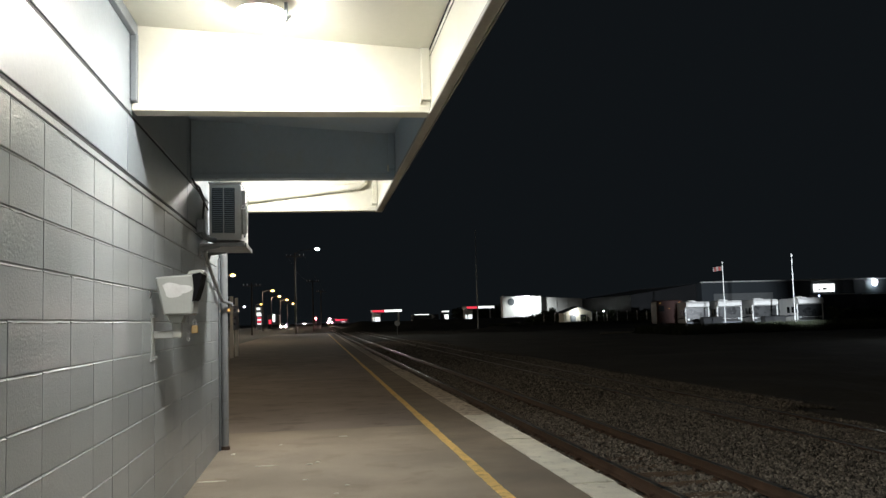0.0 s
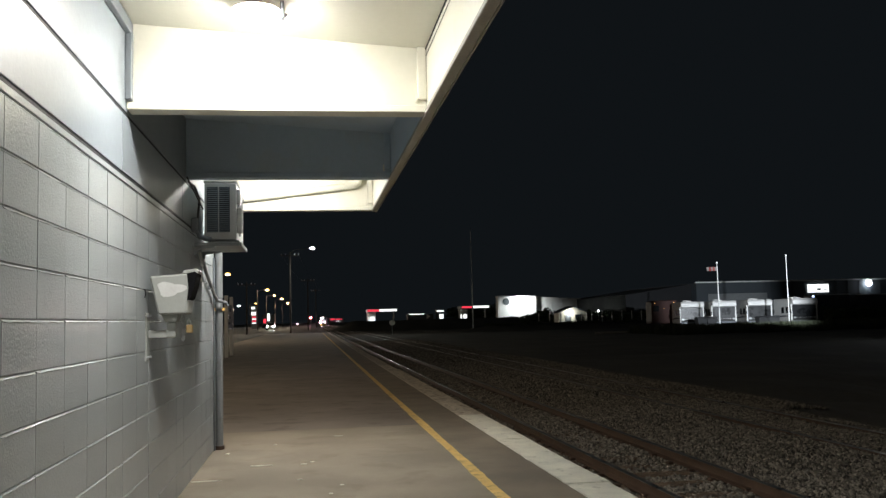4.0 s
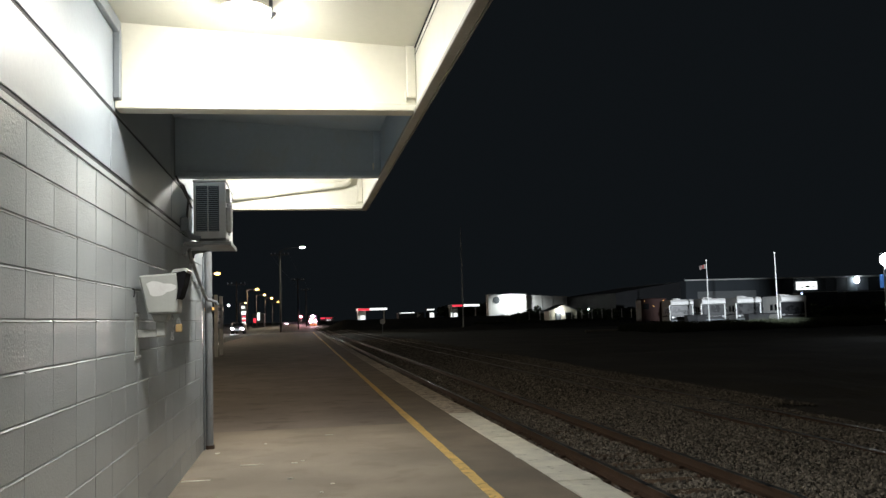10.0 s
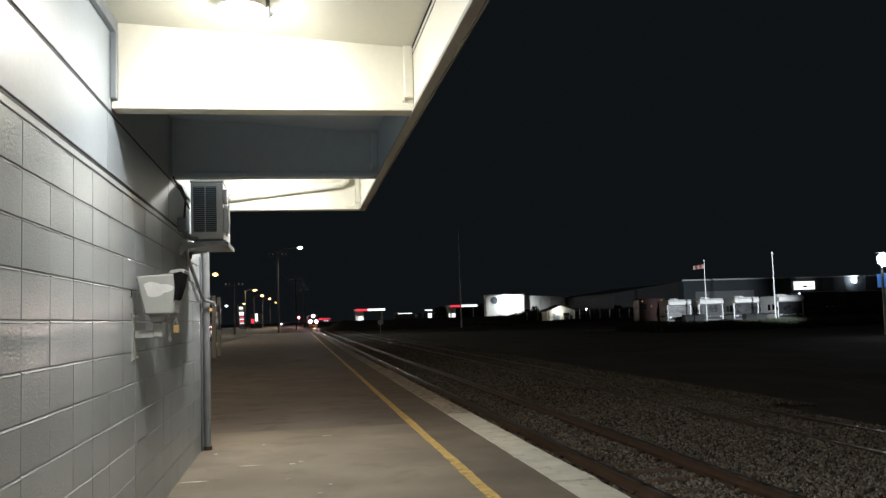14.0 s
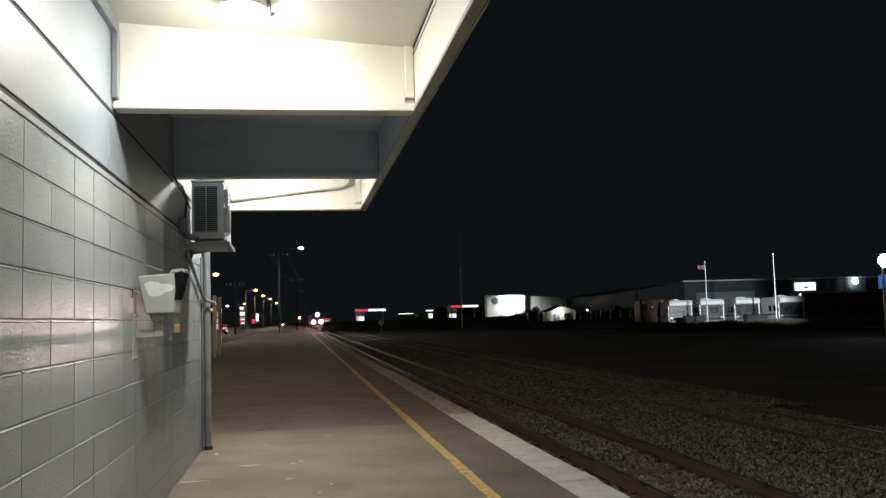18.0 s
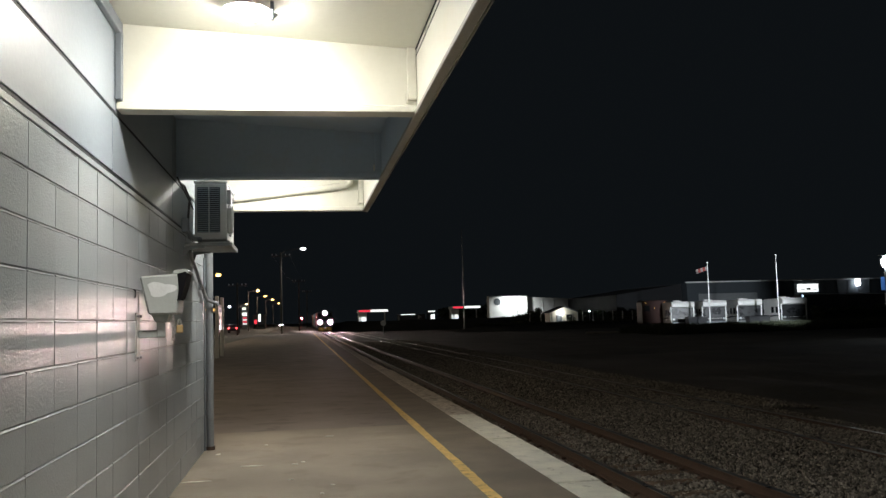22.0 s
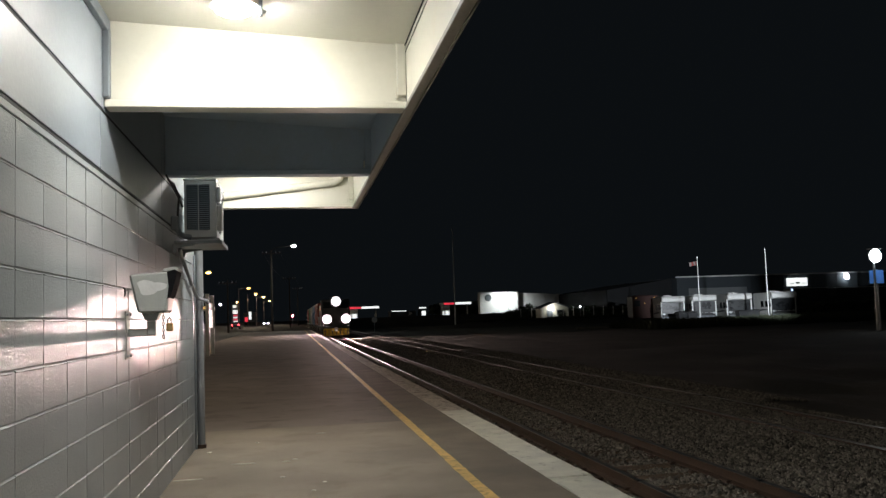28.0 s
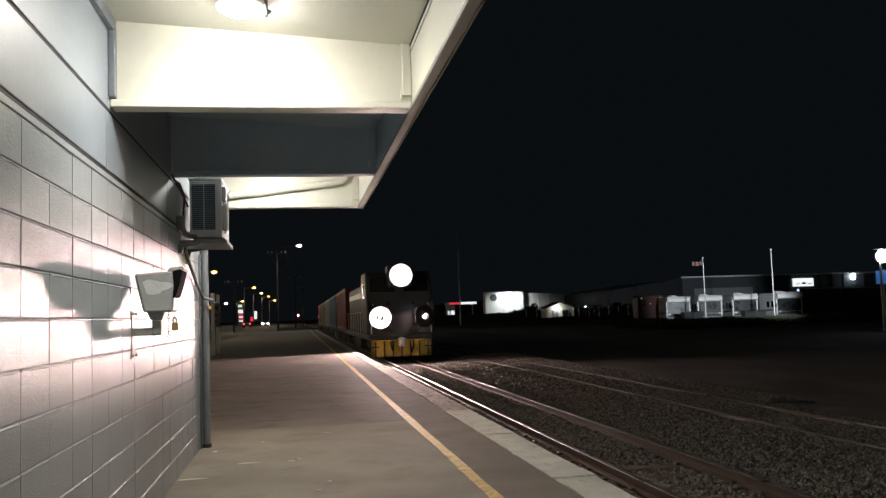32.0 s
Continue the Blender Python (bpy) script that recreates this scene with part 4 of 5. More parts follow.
for k in range(3):
    part("lettering_bar", box(92.6 + 1.2 * k, 93.4 + 1.2 * k, 149.72, 149.748, 4.85, 5.0 + 0.2 * (k % 2)), M_SHELF, wh)


def floodlight(x, y, z, aim, power, on_pole, label):
    t = thing("floodlight", (x, y, -0.6), label, "floodlight", "yard floodlights")
    if on_pole:
        part("pole", rod((x, y + 0.15, -0.6), (x, y + 0.15, z + 0.3), 0.1, r2=0.07, seg=10), M_STEEL, t)
    else:
        part("bracket", box(x - 0.05, x + 0.05, y, 150, z - 0.1, z), M_STEEL, t)
    part("housing", box(x - 0.35, x + 0.35, y - 0.05, y + 0.2, z - 0.28, z + 0.28, 0.03), M_SHELF, t)
    # Round face overlaps the housing, sized for the lamp's glow.
    part("face", ball((x, y - 0.05, z), 0.42 if on_pole else 0.55, None, 1, 0.3, 1, 20, 12), M_FLOOD, t, "glowing round white lens", True)
    part("visor", box(x - 0.4, x + 0.4, y - 0.3, y + 0.2, z + 0.43, z + 0.46), M_SHELF, t)
    side = 0.3 if aim[1] > y else -0.2
    lamp("flood_lamp", "SPOT", (x, y + side, z), power, (0.86, 0.93, 1.0), 0.25, aim, 18 if on_pole else 130)


floodlight(37.75, 50, 4.15, (54.6, 103, 3.2), 150000, True, "white floodlight on a pole over the yard")
floodlight(104.2, 149.6, 6.0, (95, 120, 0), 5000, False, "white floodlight on the warehouse wall")

ws = thing("white_shed", (44, 180, -0.6), "white industrial shed with a floodlit front wall", "shed")
part("front_block", prism([(40, -0.6), (48.2, -0.6), (48.2, 5.65), (40, 5.85)], "y", 180, 182.5, bevel=0.03), M_WHITEWALL, ws)
part("middle_block", prism([(48.2, -0.6), (58.5, -0.6), (58.5, 4.95), (48.2, 5.55)], "y", 181.5, 200), M_WHITEWALL, ws)
part("low_block", prism([(58.5, -0.6), (63, -0.6), (63, 3.6), (58.5, 4.7)], "y", 183, 200), M_WHITEWALL, ws)
part("corner_post", box(39.9, 40.6, 179.9, 180.4, -0.6, 5.86, 0.03), M_WHITE, ws)
part("roof_gutter", box(40, 48.2, 179.8, 180.0, 5.6, 5.75), M_STEEL, ws)
part("round_badge", rod((41.7, 179.99, 4.6), (41.7, 179.9, 4.6), 0.75, seg=24), M_DARKWALL, ws, "dark round painted badge")
part("roller_door", box(44, 47.4, 179.9, 179.97, -0.6, 3.4), M_WHITE, ws)
part("personnel_door", box(42.4, 43.2, 179.9, 179.97, -0.6, 1.5), M_DARKWALL, ws)
for k in range(4):
    part("wall_rib", box(49.5 + 2.4 * k, 49.6 + 2.4 * k, 181.4, 181.49, -0.6, 4.8), M_WHITEWALL, ws)

hut = thing("gatehouse", (43.8, 140, -0.6), "small cream gabled gatehouse lit under its porch", "hut")
part("wall", box(41.5, 46.2, 140, 143, -0.6, 1.9, 0.02), M_CREAM, hut)
part("gable", prism([(41.5, 1.9), (46.2, 1.9), (43.85, 2.75)], "y", 140.02, 142.9), M_CREAM, hut)
for s in (-1, 1):
    part("roof_slope", prism([(43.85, 2.78), (43.85 + s * 2.75, 1.78), (43.85 + s * 2.75, 1.88), (43.85, 2.9)], "y", 139.3, 143.4), M_DARKWALL, hut)
door = part("door", box(42.6, 43.5, 139.93, 139.99, -0.6, 1.5), M_TRIM, hut)
part("window", box(44.3, 45.5, 139.93, 139.99, 0.7, 1.5), M_GLASS, hut)
part("porch_post", box(41.6, 41.72, 139.35, 139.45, -0.6, 1.8), M_WHITE, hut)
part("porch_post", box(45.98, 46.1, 139.35, 139.45, -0.6, 1.8), M_WHITE, hut)
part("porch_light", ball((43.3, 139.8, 1.75), 0.12), M_FLOOD, hut, "glowing porch light")
lamp("porch_lamp", "POINT", (43.3, 139.5, 1.7), 130, (1, 0.98, 0.9), 0.1)
lamp("shed_lamp", "SPOT", (45.2, 177.4, 5.4), 2600, (0.95, 1, 0.98), 0.2, (45.2, 180, 3.2), 150)
shedlight = thing("shed_floodlight", (45.2, 176.9, -0.6), "floodlight on a short mast lighting the shed wall", "floodlight")
part("mast", rod((45.2, 176.9, -0.6), (45.2, 176.9, 5.6), 0.05), M_STEEL, shedlight)
part("housing", box(44.95, 45.45, 176.85, 177.1, 5.35, 5.6, 0.03), M_SHELF, shedlight)


shop2 = thing("low_shop", (37, 285, -0.6), "low dark shop with a thin white lit roof edge", "shop")
part("wall", box(32.6, 41, 285, 292, -0.6, 3.1, 0.03), M_DARKWALL, shop2)
part("lit_edge", box(33, 37.8, 284.9, 284.97, 2.95, 3.2), M_SIGNW, shop2, "thin glowing white edge")
part("arrow_sign", prism([(38.6, 1.5), (38.6, 3.0), (39.9, 2.25)], "y", 284.9, 284.97), M_WHITE, shop2, "white arrow board")
kiosk = thing("lit_kiosk", (43, 285, -0.6), "small kiosk with glowing white fascia and doorway", "kiosk")
part("wall", box(42.0, 44.6, 285, 288, -0.6, 4.4, 0.03), M_DARKWALL, kiosk)
part("fascia", box(42.0, 44.4, 284.9, 284.97, 3.7, 4.1), M_SIGNW, kiosk, "glowing white fascia")
part("doorway", box(42.9, 44.2, 284.9, 284.97, 0.9, 2.9), M_SIGNW, kiosk, "lit doorway")
disc = thing("round_track_sign", (12.1, 120, -0.6), "small round pale sign on a thin post", "sign")
part("post", rod((12.1, 120, -0.6), (12.1, 120, 1.3), 0.04), M_STEEL, disc)
part("plate", rod((12.1, 119.95, 1.0), (12.1, 119.92, 1.0), 0.38, seg=24), M_WHITE, disc)
post = thing("yard_lamp", (51.7, 150, -0.6), "small white lamp on a short yard post", "lamp")
part("post", rod((51.7, 150, -0.6), (51.7, 150, 1.9), 0.05), M_STEEL, post)
part("globe", ball((51.7, 150, 2.0), 0.12), M_FLOOD, post, "glowing white globe")
part("globe_cap", rod((51.7, 150, 2.2), (51.7, 150, 2.28), 0.16), M_SHELF, post)


def flagpole(x, y, top, label):
    t = thing("flagpole", (x, y, -0.6), label, "flagpole", "flagpoles")
    part("pole", rod((x, y, -0.6), (x, y, top), 0.085, r2=0.05, seg=10), M_ACGREY, t)
    part("finial", ball((x, y, top + 0.08), 0.11), M_WHITE, t)
    part("foot", box(x - 0.25, x + 0.25, y - 0.25, y + 0.25, -0.6, -0.4, 0.03), M_CONCRETE, t)
    return t


flagpole(49.1, 98, 7.1, "white flagpole carrying a small flag")
flagpole(51.9, 87.5, 7.15, "tall bare white flagpole")
FLAG = thing("flag", (49.02, 98, 6.75), "small red and white flag flapping on its pole", "flag")
STRIPS = []
for k in range(5):
    bm = bmesh.new()
    box(-0.27, 0.0, -0.012, 0.012, -0.5, -0.02, 0, bm)
    s = new("cloth_strip", mesh_of("cloth_strip", bm, M_FLAGR if k % 2 else M_FLAGW))
    s.parent = FLAG
    STRIPS.append(s)

# dark bins before the motorhomes, an old red van body with its lamps, and a blue sign box
def wheelie_bin(x, y, turn):
    t = thing("yard_bin", (0, 0, 0), "dark green wheeled refuse bin standing in the yard", "bin", "yard bins")
    part("tub", prism([(-0.55, 0.12), (0.55, 0.12), (0.68, 1.15), (-0.68, 1.15)], "y", -0.45, 0.45, bevel=0.03), M_BLACK, t)
    part("lid", prism([(-0.5, 1.16), (0.5, 1.16), (0.5, 1.22), (0.0, 1.34), (-0.5, 1.26)], "x", -0.7, 0.7), M_BLACK, t)
    for dx in (-0.45, 0.45):
        part("wheel", rod((dx - 0.04, -0.3, 0.12), (dx + 0.04, -0.3, 0.12), 0.12), M_TYRE, t)
        part("wheel", rod((dx - 0.04, 0.3, 0.12), (dx + 0.04, 0.3, 0.12), 0.12), M_TYRE, t)
    t.matrix_basis = pose(x, y, -0.6, 0, 0, turn)


for x, y, turn in ((50.0, 105.0, 4), (51.4, 105.2, -3), (51.8, 93.0, 6), (53.2, 93.2, -5)):
    wheelie_bin(x, y, turn)
M_VAN = mat("faded_red_van_paint", (0.045, 0.014, 0.010), 0.5, 0, 0.2, 1, 20, 0.1)
van = thing("old_van", (49.9, 116, -0.6), "faded red delivery van with small lamps parked by the fence", "van")
vb = part("body", prism([(47.9, -0.1), (51.6, -0.1), (51.6, 3.1), (48.2, 3.1), (47.9, 2.9)], "y", 116, 118.1, bevel=0.05), M_VAN, van)
part("windscreen", box(48.1, 49.0, 115.96, 115.995, 1.6, 2.4), M_GLASS, vb)
for x in (48.7, 50.9):
    part("wheel", rod((x, 115.9, -0.25), (x, 116.15, -0.25), 0.35, seg=16), M_TYRE, van)
for x, z in ((48.4, 2.75), (49.7, 2.0), (51.2, 2.8)):
    part("lamp", ball((x, 115.95, z), 0.05), M_SIGNY, vb, "small amber marker lamp")
board = thing("blue_sign", (37.9, 50.3, -0.6), "blue sign board below the yard floodlight", "sign")
part("post", rod((38.1, 50.4, -0.6), (38.1, 50.4, 3.3), 0.05), M_STEEL, board)
part("panel", box(37.5, 38.5, 50.3, 50.34, 2.4, 3.25, 0.01), M_BLUE, board, "plain blue lit panel")
beacon = thing("blue_beacon", (61.89, 99.03, 2.74), "small blue-white lamp on a motorhome roof corner", "lamp")
part("base", box(61.81, 61.97, 98.96, 99.1, 2.74, 2.84), M_SHELF, beacon)
part("globe", ball((61.89, 99.03, 2.92), 0.14), M_BLUELAMP, beacon, "glowing blue-white globe")

# fence
fence = thing("wire_fence", (52, 135, -0.6), "wire mesh fence on galvanised posts round the yard", "fence")
for k in range(16):
    x, y = 36 + 1.9 * k, 132 + 0.6 * k
    part("post", rod((x, y, -0.6), (x, y, 1.9), 0.05, seg=6), M_WHITE, fence)
for z in (0.2, 0.9, 1.5):
    part("rail_wire", rod((36, 132, z), (64.5, 141, z), 0.008, seg=5), M_STEEL, fence)


def leaves(name, label, category, x0, x1, y0, y1, z0, z1, count, size, material, seed, thin=False):
    """Many small leaf or blade faces in one mesh."""
    rng = random.Random(seed)
    vs, fs = [], []
    for _ in range(count):
        x, y = rng.uniform(x0, x1), rng.uniform(y0, y1)
        top = z1 * (0.75 + 0.5 * noise.noise((x * 0.5, y * 0.5, seed)))
        a = rng.uniform(0, 6.28)
        dx, dy = math.cos(a), math.sin(a)
        k = len(vs)
        if thin:
            h = (top - z0) * rng.uniform(0.4, 1.0)
            w = size * rng.uniform(0.5, 1)
            vs += [(x - dx * w, y - dy * w, z0), (x + dx * w, y + dy * w, z0), (x + rng.uniform(-0.2, 0.2), y + rng.uniform(-0.2, 0.2), z0 + h)]
            fs.append((k, k + 1, k + 2))
        else:
            z, r = z0 + (top - z0) * rng.random(), size * rng.uniform(0.6, 1.3)
            up = rng.uniform(-0.8, 0.8)
            vs += [(x - dx * r, y - dy * r, z), (x + dy * r * 0.6, y - dx * r * 0.6, z + up * r), (x + dx * r, y + dy * r, z + 0.2 * r), (x - dy * r * 0.6, y + dx * r * 0.6, z - up * r)]
            fs.append((k, k + 1, k + 2, k + 3))
    me = bpy.data.meshes.new(name)
    me.from_pydata(vs, [], fs)
    me.materials.append(material)
    return tagged(new(name, me), label, category, kind="stuff")


for x0, x1, y, top in ((65.05, 70.0, 104, 3.15), (70.5, 78.1, 103, 3.05)):
    t = thing("shipping_container", ((x0 + x1) / 2, y, -0.6), "dark steel shipping container standing in the yard", "container", "yard containers")
    part("box", box(x0, x1, y, y + 2.4, -0.6, top, 0.03), M_LOCO_G, t)
    # White strip stands in for light along the container's top edge.
    part("top_rail", box(x0, x1, y - 0.03, y + 0.4, top, top + 0.08), M_WHITE, t)
    for k in range(int((x1 - x0) / 0.5)):
        part("corrugation", box(x0 + 0.15 + 0.5 * k, x0 + 0.4 + 0.5 * k, y - 0.03, y + 0.01, -0.4, top - 0.2), M_LOCO_G, t)
leaves("hedge", "dark dense hedge along the yard", "hedge", 60.5, 78, 93, 95.5, -0.6, 1.7, 14000, 0.2, M_LEAF, 3)
bank = bmesh.new()
bmesh.ops.create_grid(bank, x_segments=60, y_segments=8, size=0.5, matrix=Matrix.Translation((32, 166, -0.6)) @ Matrix.Diagonal((56, 14, 1, 1)))
for v in bank.verts:
    u = max(0, 1 - abs(v.co.y - 166) / 7)
    v.co.z += 1.95 * u * min(1, (60 - v.co.x) / 6) * min(1, (v.co.x - 4) / 5) + 0.15 * noise.noise(v.co * 0.4) * u
mound = bmesh.new()
bmesh.ops.create_grid(mound, x_segments=50, y_segments=8, size=0.5, matrix=Matrix.Translation((46, 124, -0.62)) @ Matrix.Diagonal((52, 9, 1, 1)))
for v in mound.verts:
    u = max(0, 1 - abs(v.co.y - 124) / 4.5)
    v.co.z += (1.05 * u + 0.2 * noise.noise(v.co * 0.35) * u) * max(0, min(1, (v.co.x - 20) / 9, (72 - v.co.x) / 9))
solo("grass_mound", mound, M_SOIL, "low rough grassy mound before the gatehouse", "bank", kind="structure")
leaves("mound_grass", "rank dark grass on the low mound", "grass", 26, 66, 122, 126, 0.2, 0.75, 9000, 0.05, M_GRASS, 14, True)
leaves("yard_shrub", "dark young tree before the floodlit shed", "shrub", 45.6, 48.2, 168, 170, 0.6, 3.0, 1500, 0.16, M_LEAF, 17)
leaves("porch_shrub", "dark shrub beside the gatehouse porch", "shrub", 43.9, 45.2, 137.6, 138.6, -0.5, 1.5, 900, 0.1, M_LEAF, 18)
solo("earth_bank", bank, M_SOIL, "low dark grassy bank beyond the tracks", "bank", kind="structure")
leaves("tall_grass", "rank dark grass along the yard edge", "grass", 33, 66, 74, 86, -0.65, 0.5, 26000, 0.05, M_GRASS, 4, True)
leaves("shrubs", "dark shrubs beside the shed", "shrub", 39, 62, 150, 158, -0.6, 2.2, 9000, 0.25, M_LEAF, 7)
leaves("far_trees", "dark tree line far behind the yard", "trees", 60, 330, 360, 380, -0.6, 7.0, 14000, 1.1, M_LEAF, 8)
leaves("roadside_trees", "dark trees beyond the road", "trees", -120, -40, 240, 300, -0.6, 7.0, 9000, 0.9, M_LEAF, 9)
strip = solo("yard_kerb", box(30, 45, 86.8, 87.1, -0.62, -0.42, 0.02), M_CONCRETE, "pale kerb along the yard's edge", "kerb", kind="structure")


# ---- cars ----
def car(paint, label):
    """A small hatchback facing -y, with its headlights on."""
    t = thing("car", (0, 0, 0), label, "car", "cars on the road")
    side = [(-2.0, 0.35), (2.05, 0.35), (2.1, 0.85), (1.6, 1.0), (1.2, 1.42), (-0.5, 1.45), (-1.15, 0.98), (-1.95, 0.85)]
    body = part("body", prism(side, "x", -0.85, 0.85, bevel=0.06), paint, t)
    part("windscreen", prism([(-1.14, 0.99), (-0.5, 1.42), (-0.53, 1.43), (-1.17, 1.0)], "x", -0.7, 0.7), M_GLASS, body)
    for s in (-1, 1):
        part("side_window", prism([(-0.95, 1.0), (-0.45, 1.38), (1.1, 1.36), (1.35, 1.02)], "x", s * 0.85 - 0.01, s * 0.85 + 0.01), M_GLASS, body)
        part("headlight", ball((s * 0.62, -1.98, 0.68), 0.11, None, 1.2, 0.5, 0.9), M_CARLIGHT, t, "glowing headlight")
        part("tail_light", box(s * 0.65 - 0.12, s * 0.65 + 0.12, 2.06, 2.11, 0.75, 0.9), M_TAIL, t, "glowing tail light")
        for y in (-1.25, 1.3):
            wheel = part("wheel", rod((s * 0.66, y, 0.31), (s * 0.87, y, 0.31), 0.31, seg=18), M_TYRE, t)
            part("hub", rod((s * 0.86, y, 0.31), (s * 0.885, y, 0.31), 0.19, seg=12), M_STEEL, wheel)
    return t


CAR_A = car(M_CARS[0], "silver hatchback driving with headlights on")
CAR_C = car(M_CARS[1], "dark hatchback driving away with red tail lights")
CAR_B = car(M_CARS[1], "dark blue hatchback driving with headlights on")


# ---- train ----
def wheelset(t, y, half=0.5335):
    for s in (-1, 1):
        w = part("wheel", rod((s * half, y, 0.46), (s * (half + 0.13), y, 0.46), 0.46, seg=24), M_BOGIE, t)
        part("tread", rod((s * (half + 0.01), y, 0.46), (s * (half + 0.12), y, 0.46), 0.463, seg=24), M_RAILTOP, w)


DITCH = []


def louvre(x, z, y0, y1, r):
    """Thin crossed blades added inside a lamp tube, which keep its beam narrow."""
    bm = bmesh.new()
    for i in (-1, 0, 1):
        o = i * 0.0285
        w = math.sqrt(r * r - o * o) - 0.001
        box(x + o - 0.001, x + o + 0.001, y0, y1, z - w, z + w, 0, bm)
        box(x - w, x + w, y0, y1, z + o - 0.001, z + o + 0.001, 0, bm)
    return bm


def lens_disc(r):
    """A lamp glass facing -y, dark behind."""
    bm = rod((0, -0.004, 0), (0, 0.004, 0), r, seg=20)
    for f in bm.faces:
        f.material_index = 1 if f.normal.y < -0.9 else 0
    return bm


def hood(x, z, y0, y1, r):
    """An open black sleeve round a lamp."""
    bm = bmesh.new()
    rings = [[bm.verts.new((x + q * math.cos(a), y, z + q * math.sin(a))) for a in [2 * math.pi * i / 24 for i in range(24)]] for q, y in ((r, y1), (r, y0), (r + 0.015, y0), (r + 0.015, y1))]
    for p, q in zip(rings, rings[1:]):
        for i in range(24):
            bm.faces.new((p[i], p[(i + 1) % 24], q[(i + 1) % 24], q[i]))
    bmesh.ops.recalc_face_normals(bm, faces=bm.faces)
    return bm


def glare_ring(x, z, y, r0, r1):
    """A dished ring added round a lamp's mouth to stand in for its glare."""
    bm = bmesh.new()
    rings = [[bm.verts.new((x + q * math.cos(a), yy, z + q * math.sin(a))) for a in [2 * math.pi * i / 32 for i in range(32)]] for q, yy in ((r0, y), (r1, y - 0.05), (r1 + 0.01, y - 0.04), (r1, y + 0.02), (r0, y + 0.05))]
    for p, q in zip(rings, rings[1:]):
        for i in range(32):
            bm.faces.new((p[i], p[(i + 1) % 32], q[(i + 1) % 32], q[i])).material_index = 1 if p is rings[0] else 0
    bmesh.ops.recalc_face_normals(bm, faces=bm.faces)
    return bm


# Glow without a source: stands in for glare round the train's lamps.
M_GLARE = glow("lamp_glare", (1.0, 0.90, 0.95), 2.2)


def locomotive():
    """A narrow-gauge diesel locomotive facing -y; z = 0 is the rail head, y = 0 the nose."""
    t = thing("locomotive", (0, 0, 0), "dark grey diesel locomotive with a yellow pilot and bright headlights", "locomotive")
    nose = part("cab", prism([(0.25, 1.05), (0.12, 1.9), (0.42, 2.75), (0.75, 3.45), (1.1, 3.62), (2.9, 3.62), (2.9, 1.05)], "x", -1.35, 1.35, bevel=0.06), M_LOCO_G, t, "dark grey painted cab")
    for s in (-1, 1):
        part("windscreen", prism([(0.42, 2.78), (0.71, 3.36), (0.69, 3.38), (0.40, 2.8)], "x", s * 0.68 - 0.5, s * 0.68 + 0.5), M_GLASS, nose, "dark windscreen")
        part("side_window", box(s * 1.35 - 0.015, s * 1.35 + 0.015, 1.2, 2.2, 2.55, 3.2, 0.01), M_GLASS, nose)
        part("side_door", box(s * 1.35 - 0.012, s * 1.35 + 0.012, 2.3, 2.8, 1.2, 3.2, 0.01), M_LOCO_R, nose)
        part("handrail", tube([(s * 1.2, 0.02, 1.1), (s * 1.2, -0.02, 1.9), (s * 1.1, 0.12, 2.3)], 0.018), M_WHITE, t)
        part("nose_stripe", prism([(s * 0.3, 1.15), (s * 0.7, 1.15), (s * 1.3, 2.0), (s * 1.3, 2.45)], "y", 0.02, 0.16), M_BOGIE, nose)
        part("step", box(s * 1.1 - 0.2, s * 1.1 + 0.2, 0.0, 0.3, 0.55, 0.6), M_LOCO_G, t)
        part("step", box(s * 1.1 - 0.2, s * 1.1 + 0.2, 0.0, 0.3, 0.85, 0.9), M_LOCO_G, t)
    # headlight over the windscreens
    hl = part("headlight_housing", box(-0.48, 0.48, 0.12, 1.2, 2.95, 3.86, 0.08), M_LOCO_G, t)
    part("headlight", rod((0, 0.085, 3.4), (0, 0.115, 3.4), 0.06, seg=24), M_HEAD, hl, "blazing headlight lens")
    part("hood", hood(0, 3.4, -0.3, 0.13, 0.11), M_BLACK, hl, "deep black lamp hood")
    # Oversized glowing ring, added for the headlight's glare.
    part("reflector", glare_ring(0, 3.4, -0.28, 0.128, 0.46), (M_BLACK, M_GLARE), hl, "oversized glowing ring standing in for lamp glare")
    for s in (-1, 1):
        x = s * 0.88
        box_ = part("ditch_light_housing", box(x - 0.44, x + 0.44, 0.02, 0.3, 1.31, 2.19, 0.1), M_LOCO_G, t)
        # Unseen blades, tube and second lens, added to shape the beam on the wall.
        part("louvre", louvre(x, 1.715, -0.45, -0.22, 0.05), M_BLACK, box_)
        part("beam_tube", hood(x, 1.715, -0.455, 0.02, 0.05), M_BLACK, box_)
        core = part("beam_lens", lens_disc(0.049), (M_BLACK, M_BEAM_LENS), t, "narrow-beam lens deep in its tube")
        lens = part("ditch_light", lens_disc(0.03), (M_BLACK, M_DITCH), t, "small blazing low headlight bulb")
        # Same glare ring, turned together with its lamp.
        dish = part("reflector", glare_ring(0, 0, 0, 0.128, 0.43), (M_BLACK, M_GLARE), t, "oversized glowing ring standing in for lamp glare")
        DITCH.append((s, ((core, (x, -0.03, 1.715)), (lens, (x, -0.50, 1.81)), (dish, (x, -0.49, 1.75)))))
        part("hood", hood(x, 1.75, -0.51, 0.03, 0.11), M_BLACK, box_, "deep black lamp hood")
        part("marker_light", ball((s * 0.5, 0.02, 2.3), 0.05), M_GLASS, t, "unlit marker light")
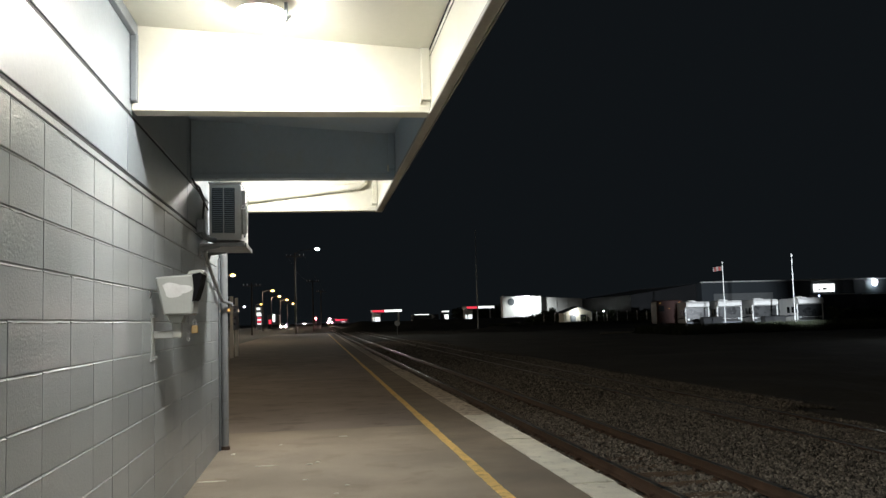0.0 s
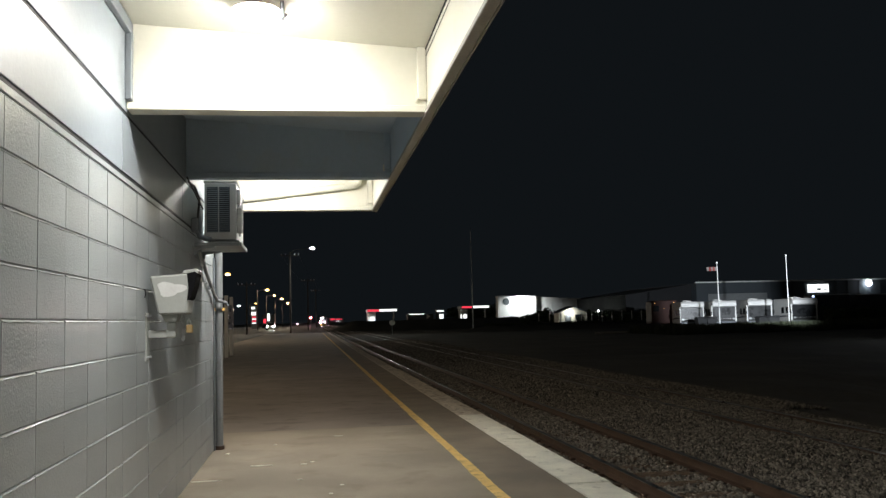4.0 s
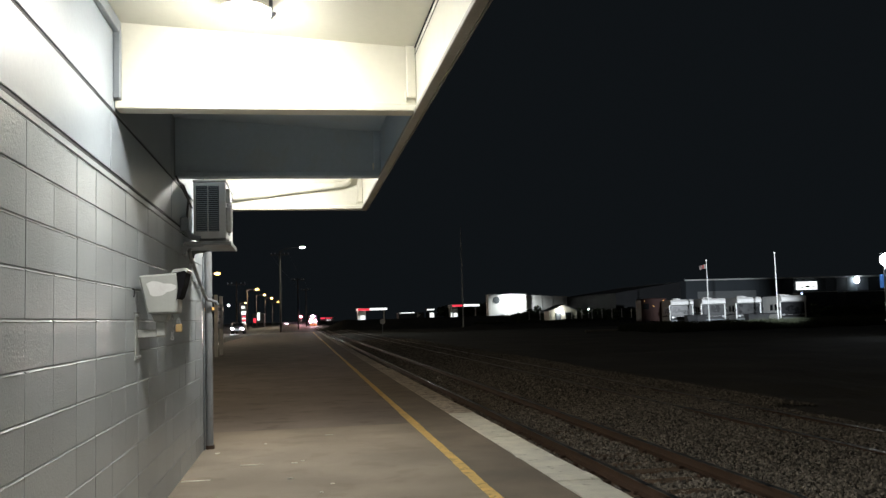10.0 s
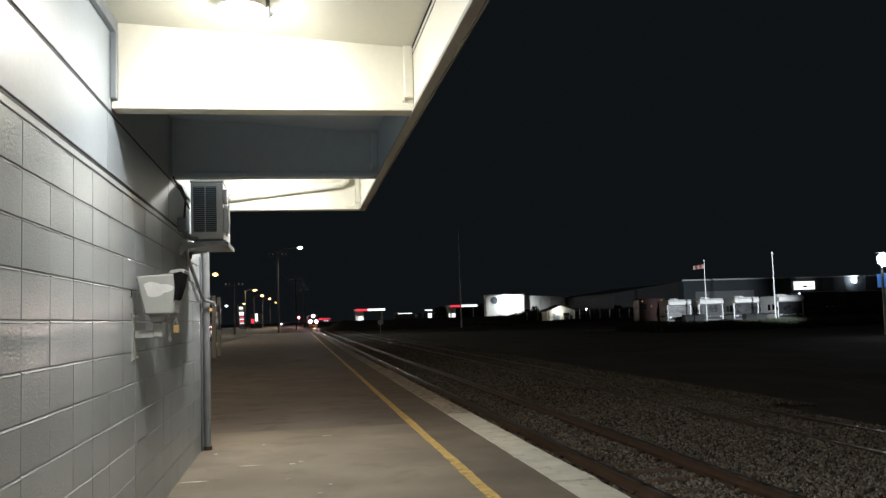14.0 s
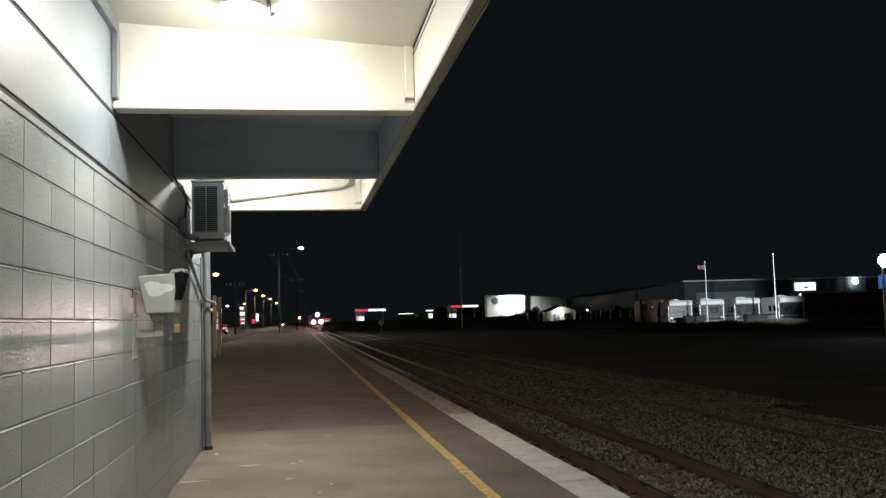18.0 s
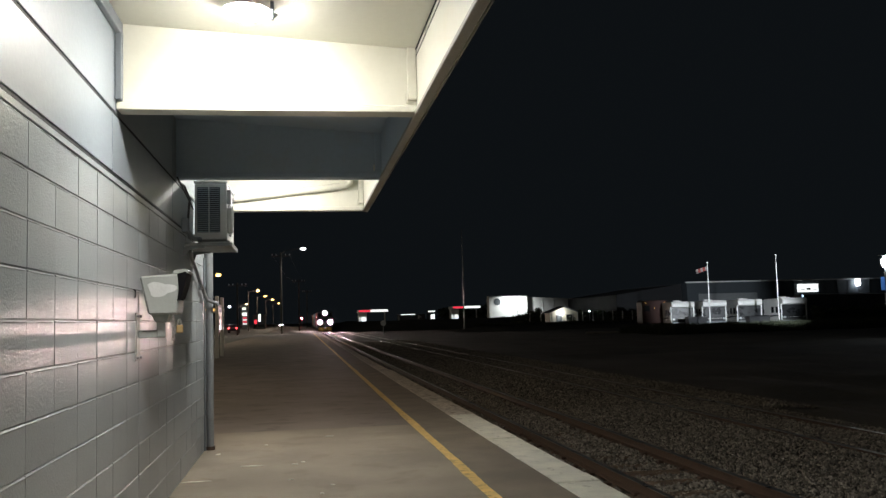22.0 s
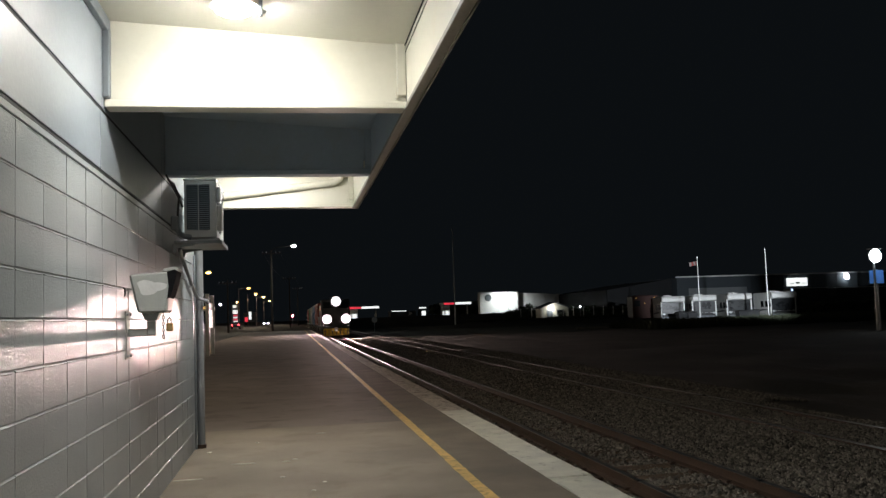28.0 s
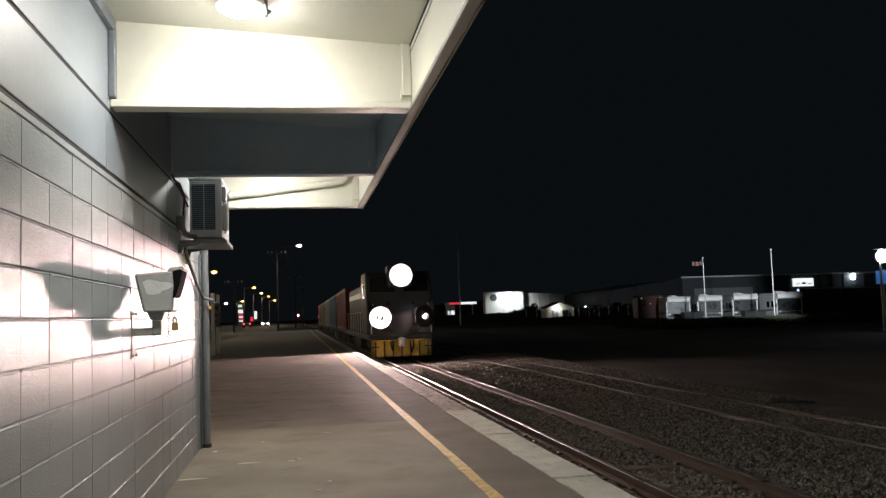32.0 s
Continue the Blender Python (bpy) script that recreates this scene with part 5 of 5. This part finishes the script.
    frame_ = part("underframe", box(-1.3, 1.3, 0.3, 17.2, 0.85, 1.07, 0.03), M_LOCO_G, t)
    part("pilot", prism([(0.05, 0.18), (0.3, 0.18), (0.35, 0.85), (0.0, 0.85)], "x", -1.2, 1.2, bevel=0.02), M_LOCO_Y, t, "yellow cow-catcher plate")
    for k in range(7):
        part("pilot_rib", box(-1.05 + 0.35 * k - 0.03, -1.05 + 0.35 * k + 0.03, -0.02, 0.05, 0.2, 0.8), M_LOCO_G, frame_)
    coup = part("coupler", box(-0.14, 0.14, -0.5, 0.3, 0.62, 0.92, 0.04), M_STEEL, t, "steel knuckle coupler")
    part("coupler_jaw", box(-0.2, 0.06, -0.62, -0.42, 0.6, 0.95, 0.05), M_STEEL, coup)
    for s in (-0.45, 0.45):
        part("air_hose", tube([(s, 0.0, 0.8), (s, -0.2, 0.62), (s * 0.8, -0.25, 0.35)], 0.03), M_BLACK, t)
    part("long_hood", box(-1.1, 1.1, 2.95, 16.2, 1.07, 3.3, 0.08), M_LOCO_G, t, "dark grey engine hood")
    part("hood_stripe", box(-1.115, 1.115, 3.2, 16.0, 2.7, 2.95), M_LOCO_Y, t)
    for k in range(8):
        for s in (-1, 1):
            part("hood_door", box(s * 1.1 - 0.02, s * 1.1 + 0.02, 3.4 + 1.55 * k, 4.75 + 1.55 * k, 1.3, 2.6, 0.01), M_LOCO_G, t)
            part("walkway_post", rod((s * 1.28, 3.4 + 1.6 * k, 1.07), (s * 1.28, 3.4 + 1.6 * k, 2.0), 0.018, seg=6), M_WHITE, t)
    for s in (-1, 1):
        part("walkway_rail", rod((s * 1.28, 3.0, 2.0), (s * 1.28, 16.2, 2.0), 0.018, seg=6), M_WHITE, t)
    part("exhaust", box(-0.3, 0.3, 8, 9, 3.29, 3.55, 0.03), M_BLACK, t)
    part("fuel_tank", box(-1.15, 1.15, 6.8, 10.4, 0.3, 0.86, 0.08), M_LOCO_G, t)
    for y in (2.0, 3.7, 5.4, 11.9, 13.6, 15.3):
        wheelset(t, y)
    for y in (3.7, 13.6):
        for s in (-1, 1):
            part("bogie_frame", box(s * 0.86 - 0.07, s * 0.86 + 0.07, y - 2.4, y + 2.4, 0.4, 0.8, 0.04), M_BOGIE, t)
    return t


def wagon(k):
    t = thing("container_wagon", (0, 0, 0), ("flat wagon carrying a rust-red container", "flat wagon carrying a blue container", "flat wagon carrying a grey container", "flat wagon carrying a green container")[k % 4], "wagon", "train wagons")
    part("deck", box(-1.2, 1.2, 0.3, 14.2, 0.85, 1.05, 0.02), M_BOGIE, t)
    cont = part("container", box(-1.22, 1.22, 0.8, 13.0, 1.06, 3.6, 0.03), M_BOXES[k % 4], t, "corrugated steel container")
    for i in range(20):
        for s in (-1, 1):
            part("corrugation", box(s * 1.22 - 0.02, s * 1.22 + 0.02, 1.1 + 0.6 * i, 1.4 + 0.6 * i, 1.25, 3.4), M_BOXES[k % 4], cont)
    part("end_door", box(-1.1, 1.1, 0.76, 0.8, 1.15, 3.5), M_BOXES[k % 4], cont)
    for y in (1.6, 3.3, 11.2, 12.9):
        wheelset(t, y)
    part("coupler", box(-0.12, 0.12, -0.4, 0.4, 0.62, 0.9), M_BOGIE, t)
    return t


LOCO = locomotive()
WAGONS = [wagon(k) for k in range(5)]


# ---- what moves ----
def on_track(y):
    """Pose of a vehicle whose nose is at y on the first line."""
    a = math.degrees(math.atan2(bend(y + 14) - bend(y), 14))
    return pose(TRACK_1 + bend(y), y, RAIL_Z, 0, 0, -a)


def motions():
    times = [0, 2, 4, 6, 8, 10, 12, 14, 16, 20, 24, 28, 30, 32]
    nose = lambda t: 34.6 + 12.2 * (32 - t)
    walk(LOCO, [(t, on_track(nose(t))) for t in times])
    for k, w in enumerate(WAGONS):
        walk(w, [(t, on_track(nose(t) + 17.4 + 14.6 * k)) for t in times])
    # the two low lights burn steadily, then turn away by turns to stand in for flashing as the train nears
    spans = {-1: ((28.72, 29.38), (29.9, 30.5), (31.12, 31.68)), 1: ((28.2, 28.7), (29.4, 29.86), (30.55, 31.1), (31.7, 33.0))}
    for s, pieces in DITCH:
        turn = [(0, 0)]
        for a, b in spans[s]:
            turn += [(a - 0.06, 0), (a, 80), (a + 0.06, 160)] + ([(b - 0.06, 160), (b, 80), (b + 0.06, 0)] if b < 32 else [(32, 160)])
        turn += [(32, 0)] if turn[-1][0] < 32 else []
        for piece, place in pieces:
            walk(piece, [(t, pose(*place, 0, 0, -s * k)) for t, k in turn])
    walk(CAR_A, [(t, pose(-7.2, 230 - 11 * t, -0.06)) for t in (0, 16, 32)])
    walk(CAR_B, [(t, pose(-7.2, 647 - 13 * t, -0.06)) for t in (0, 16, 32)])
    walk(CAR_C, [(t, pose(-10.5, 40 + 5.2 * t, -0.06, 0, 0, 180)) for t in (0, 16, 32)])
    for k, s in enumerate(STRIPS):
        rows = []
        for i in range(65):
            t, x, y, z, a = i * 0.5, 0.0, 0.0, 0.0, 0.0
            for j in range(k + 1):
                a = 28 * math.sin(2.3 * t - 0.9 * j) + 20 * math.sin(0.7 * t + 1)
                if j < k:
                    x -= 0.26 * math.cos(math.radians(a))
                    y -= 0.26 * math.sin(math.radians(a))
                    z -= 0.03 + 0.05 * math.sin(0.9 * t)
            rows.append((t, pose(x, y, z, 0, -6, a)))
        walk(s, rows)


motions()
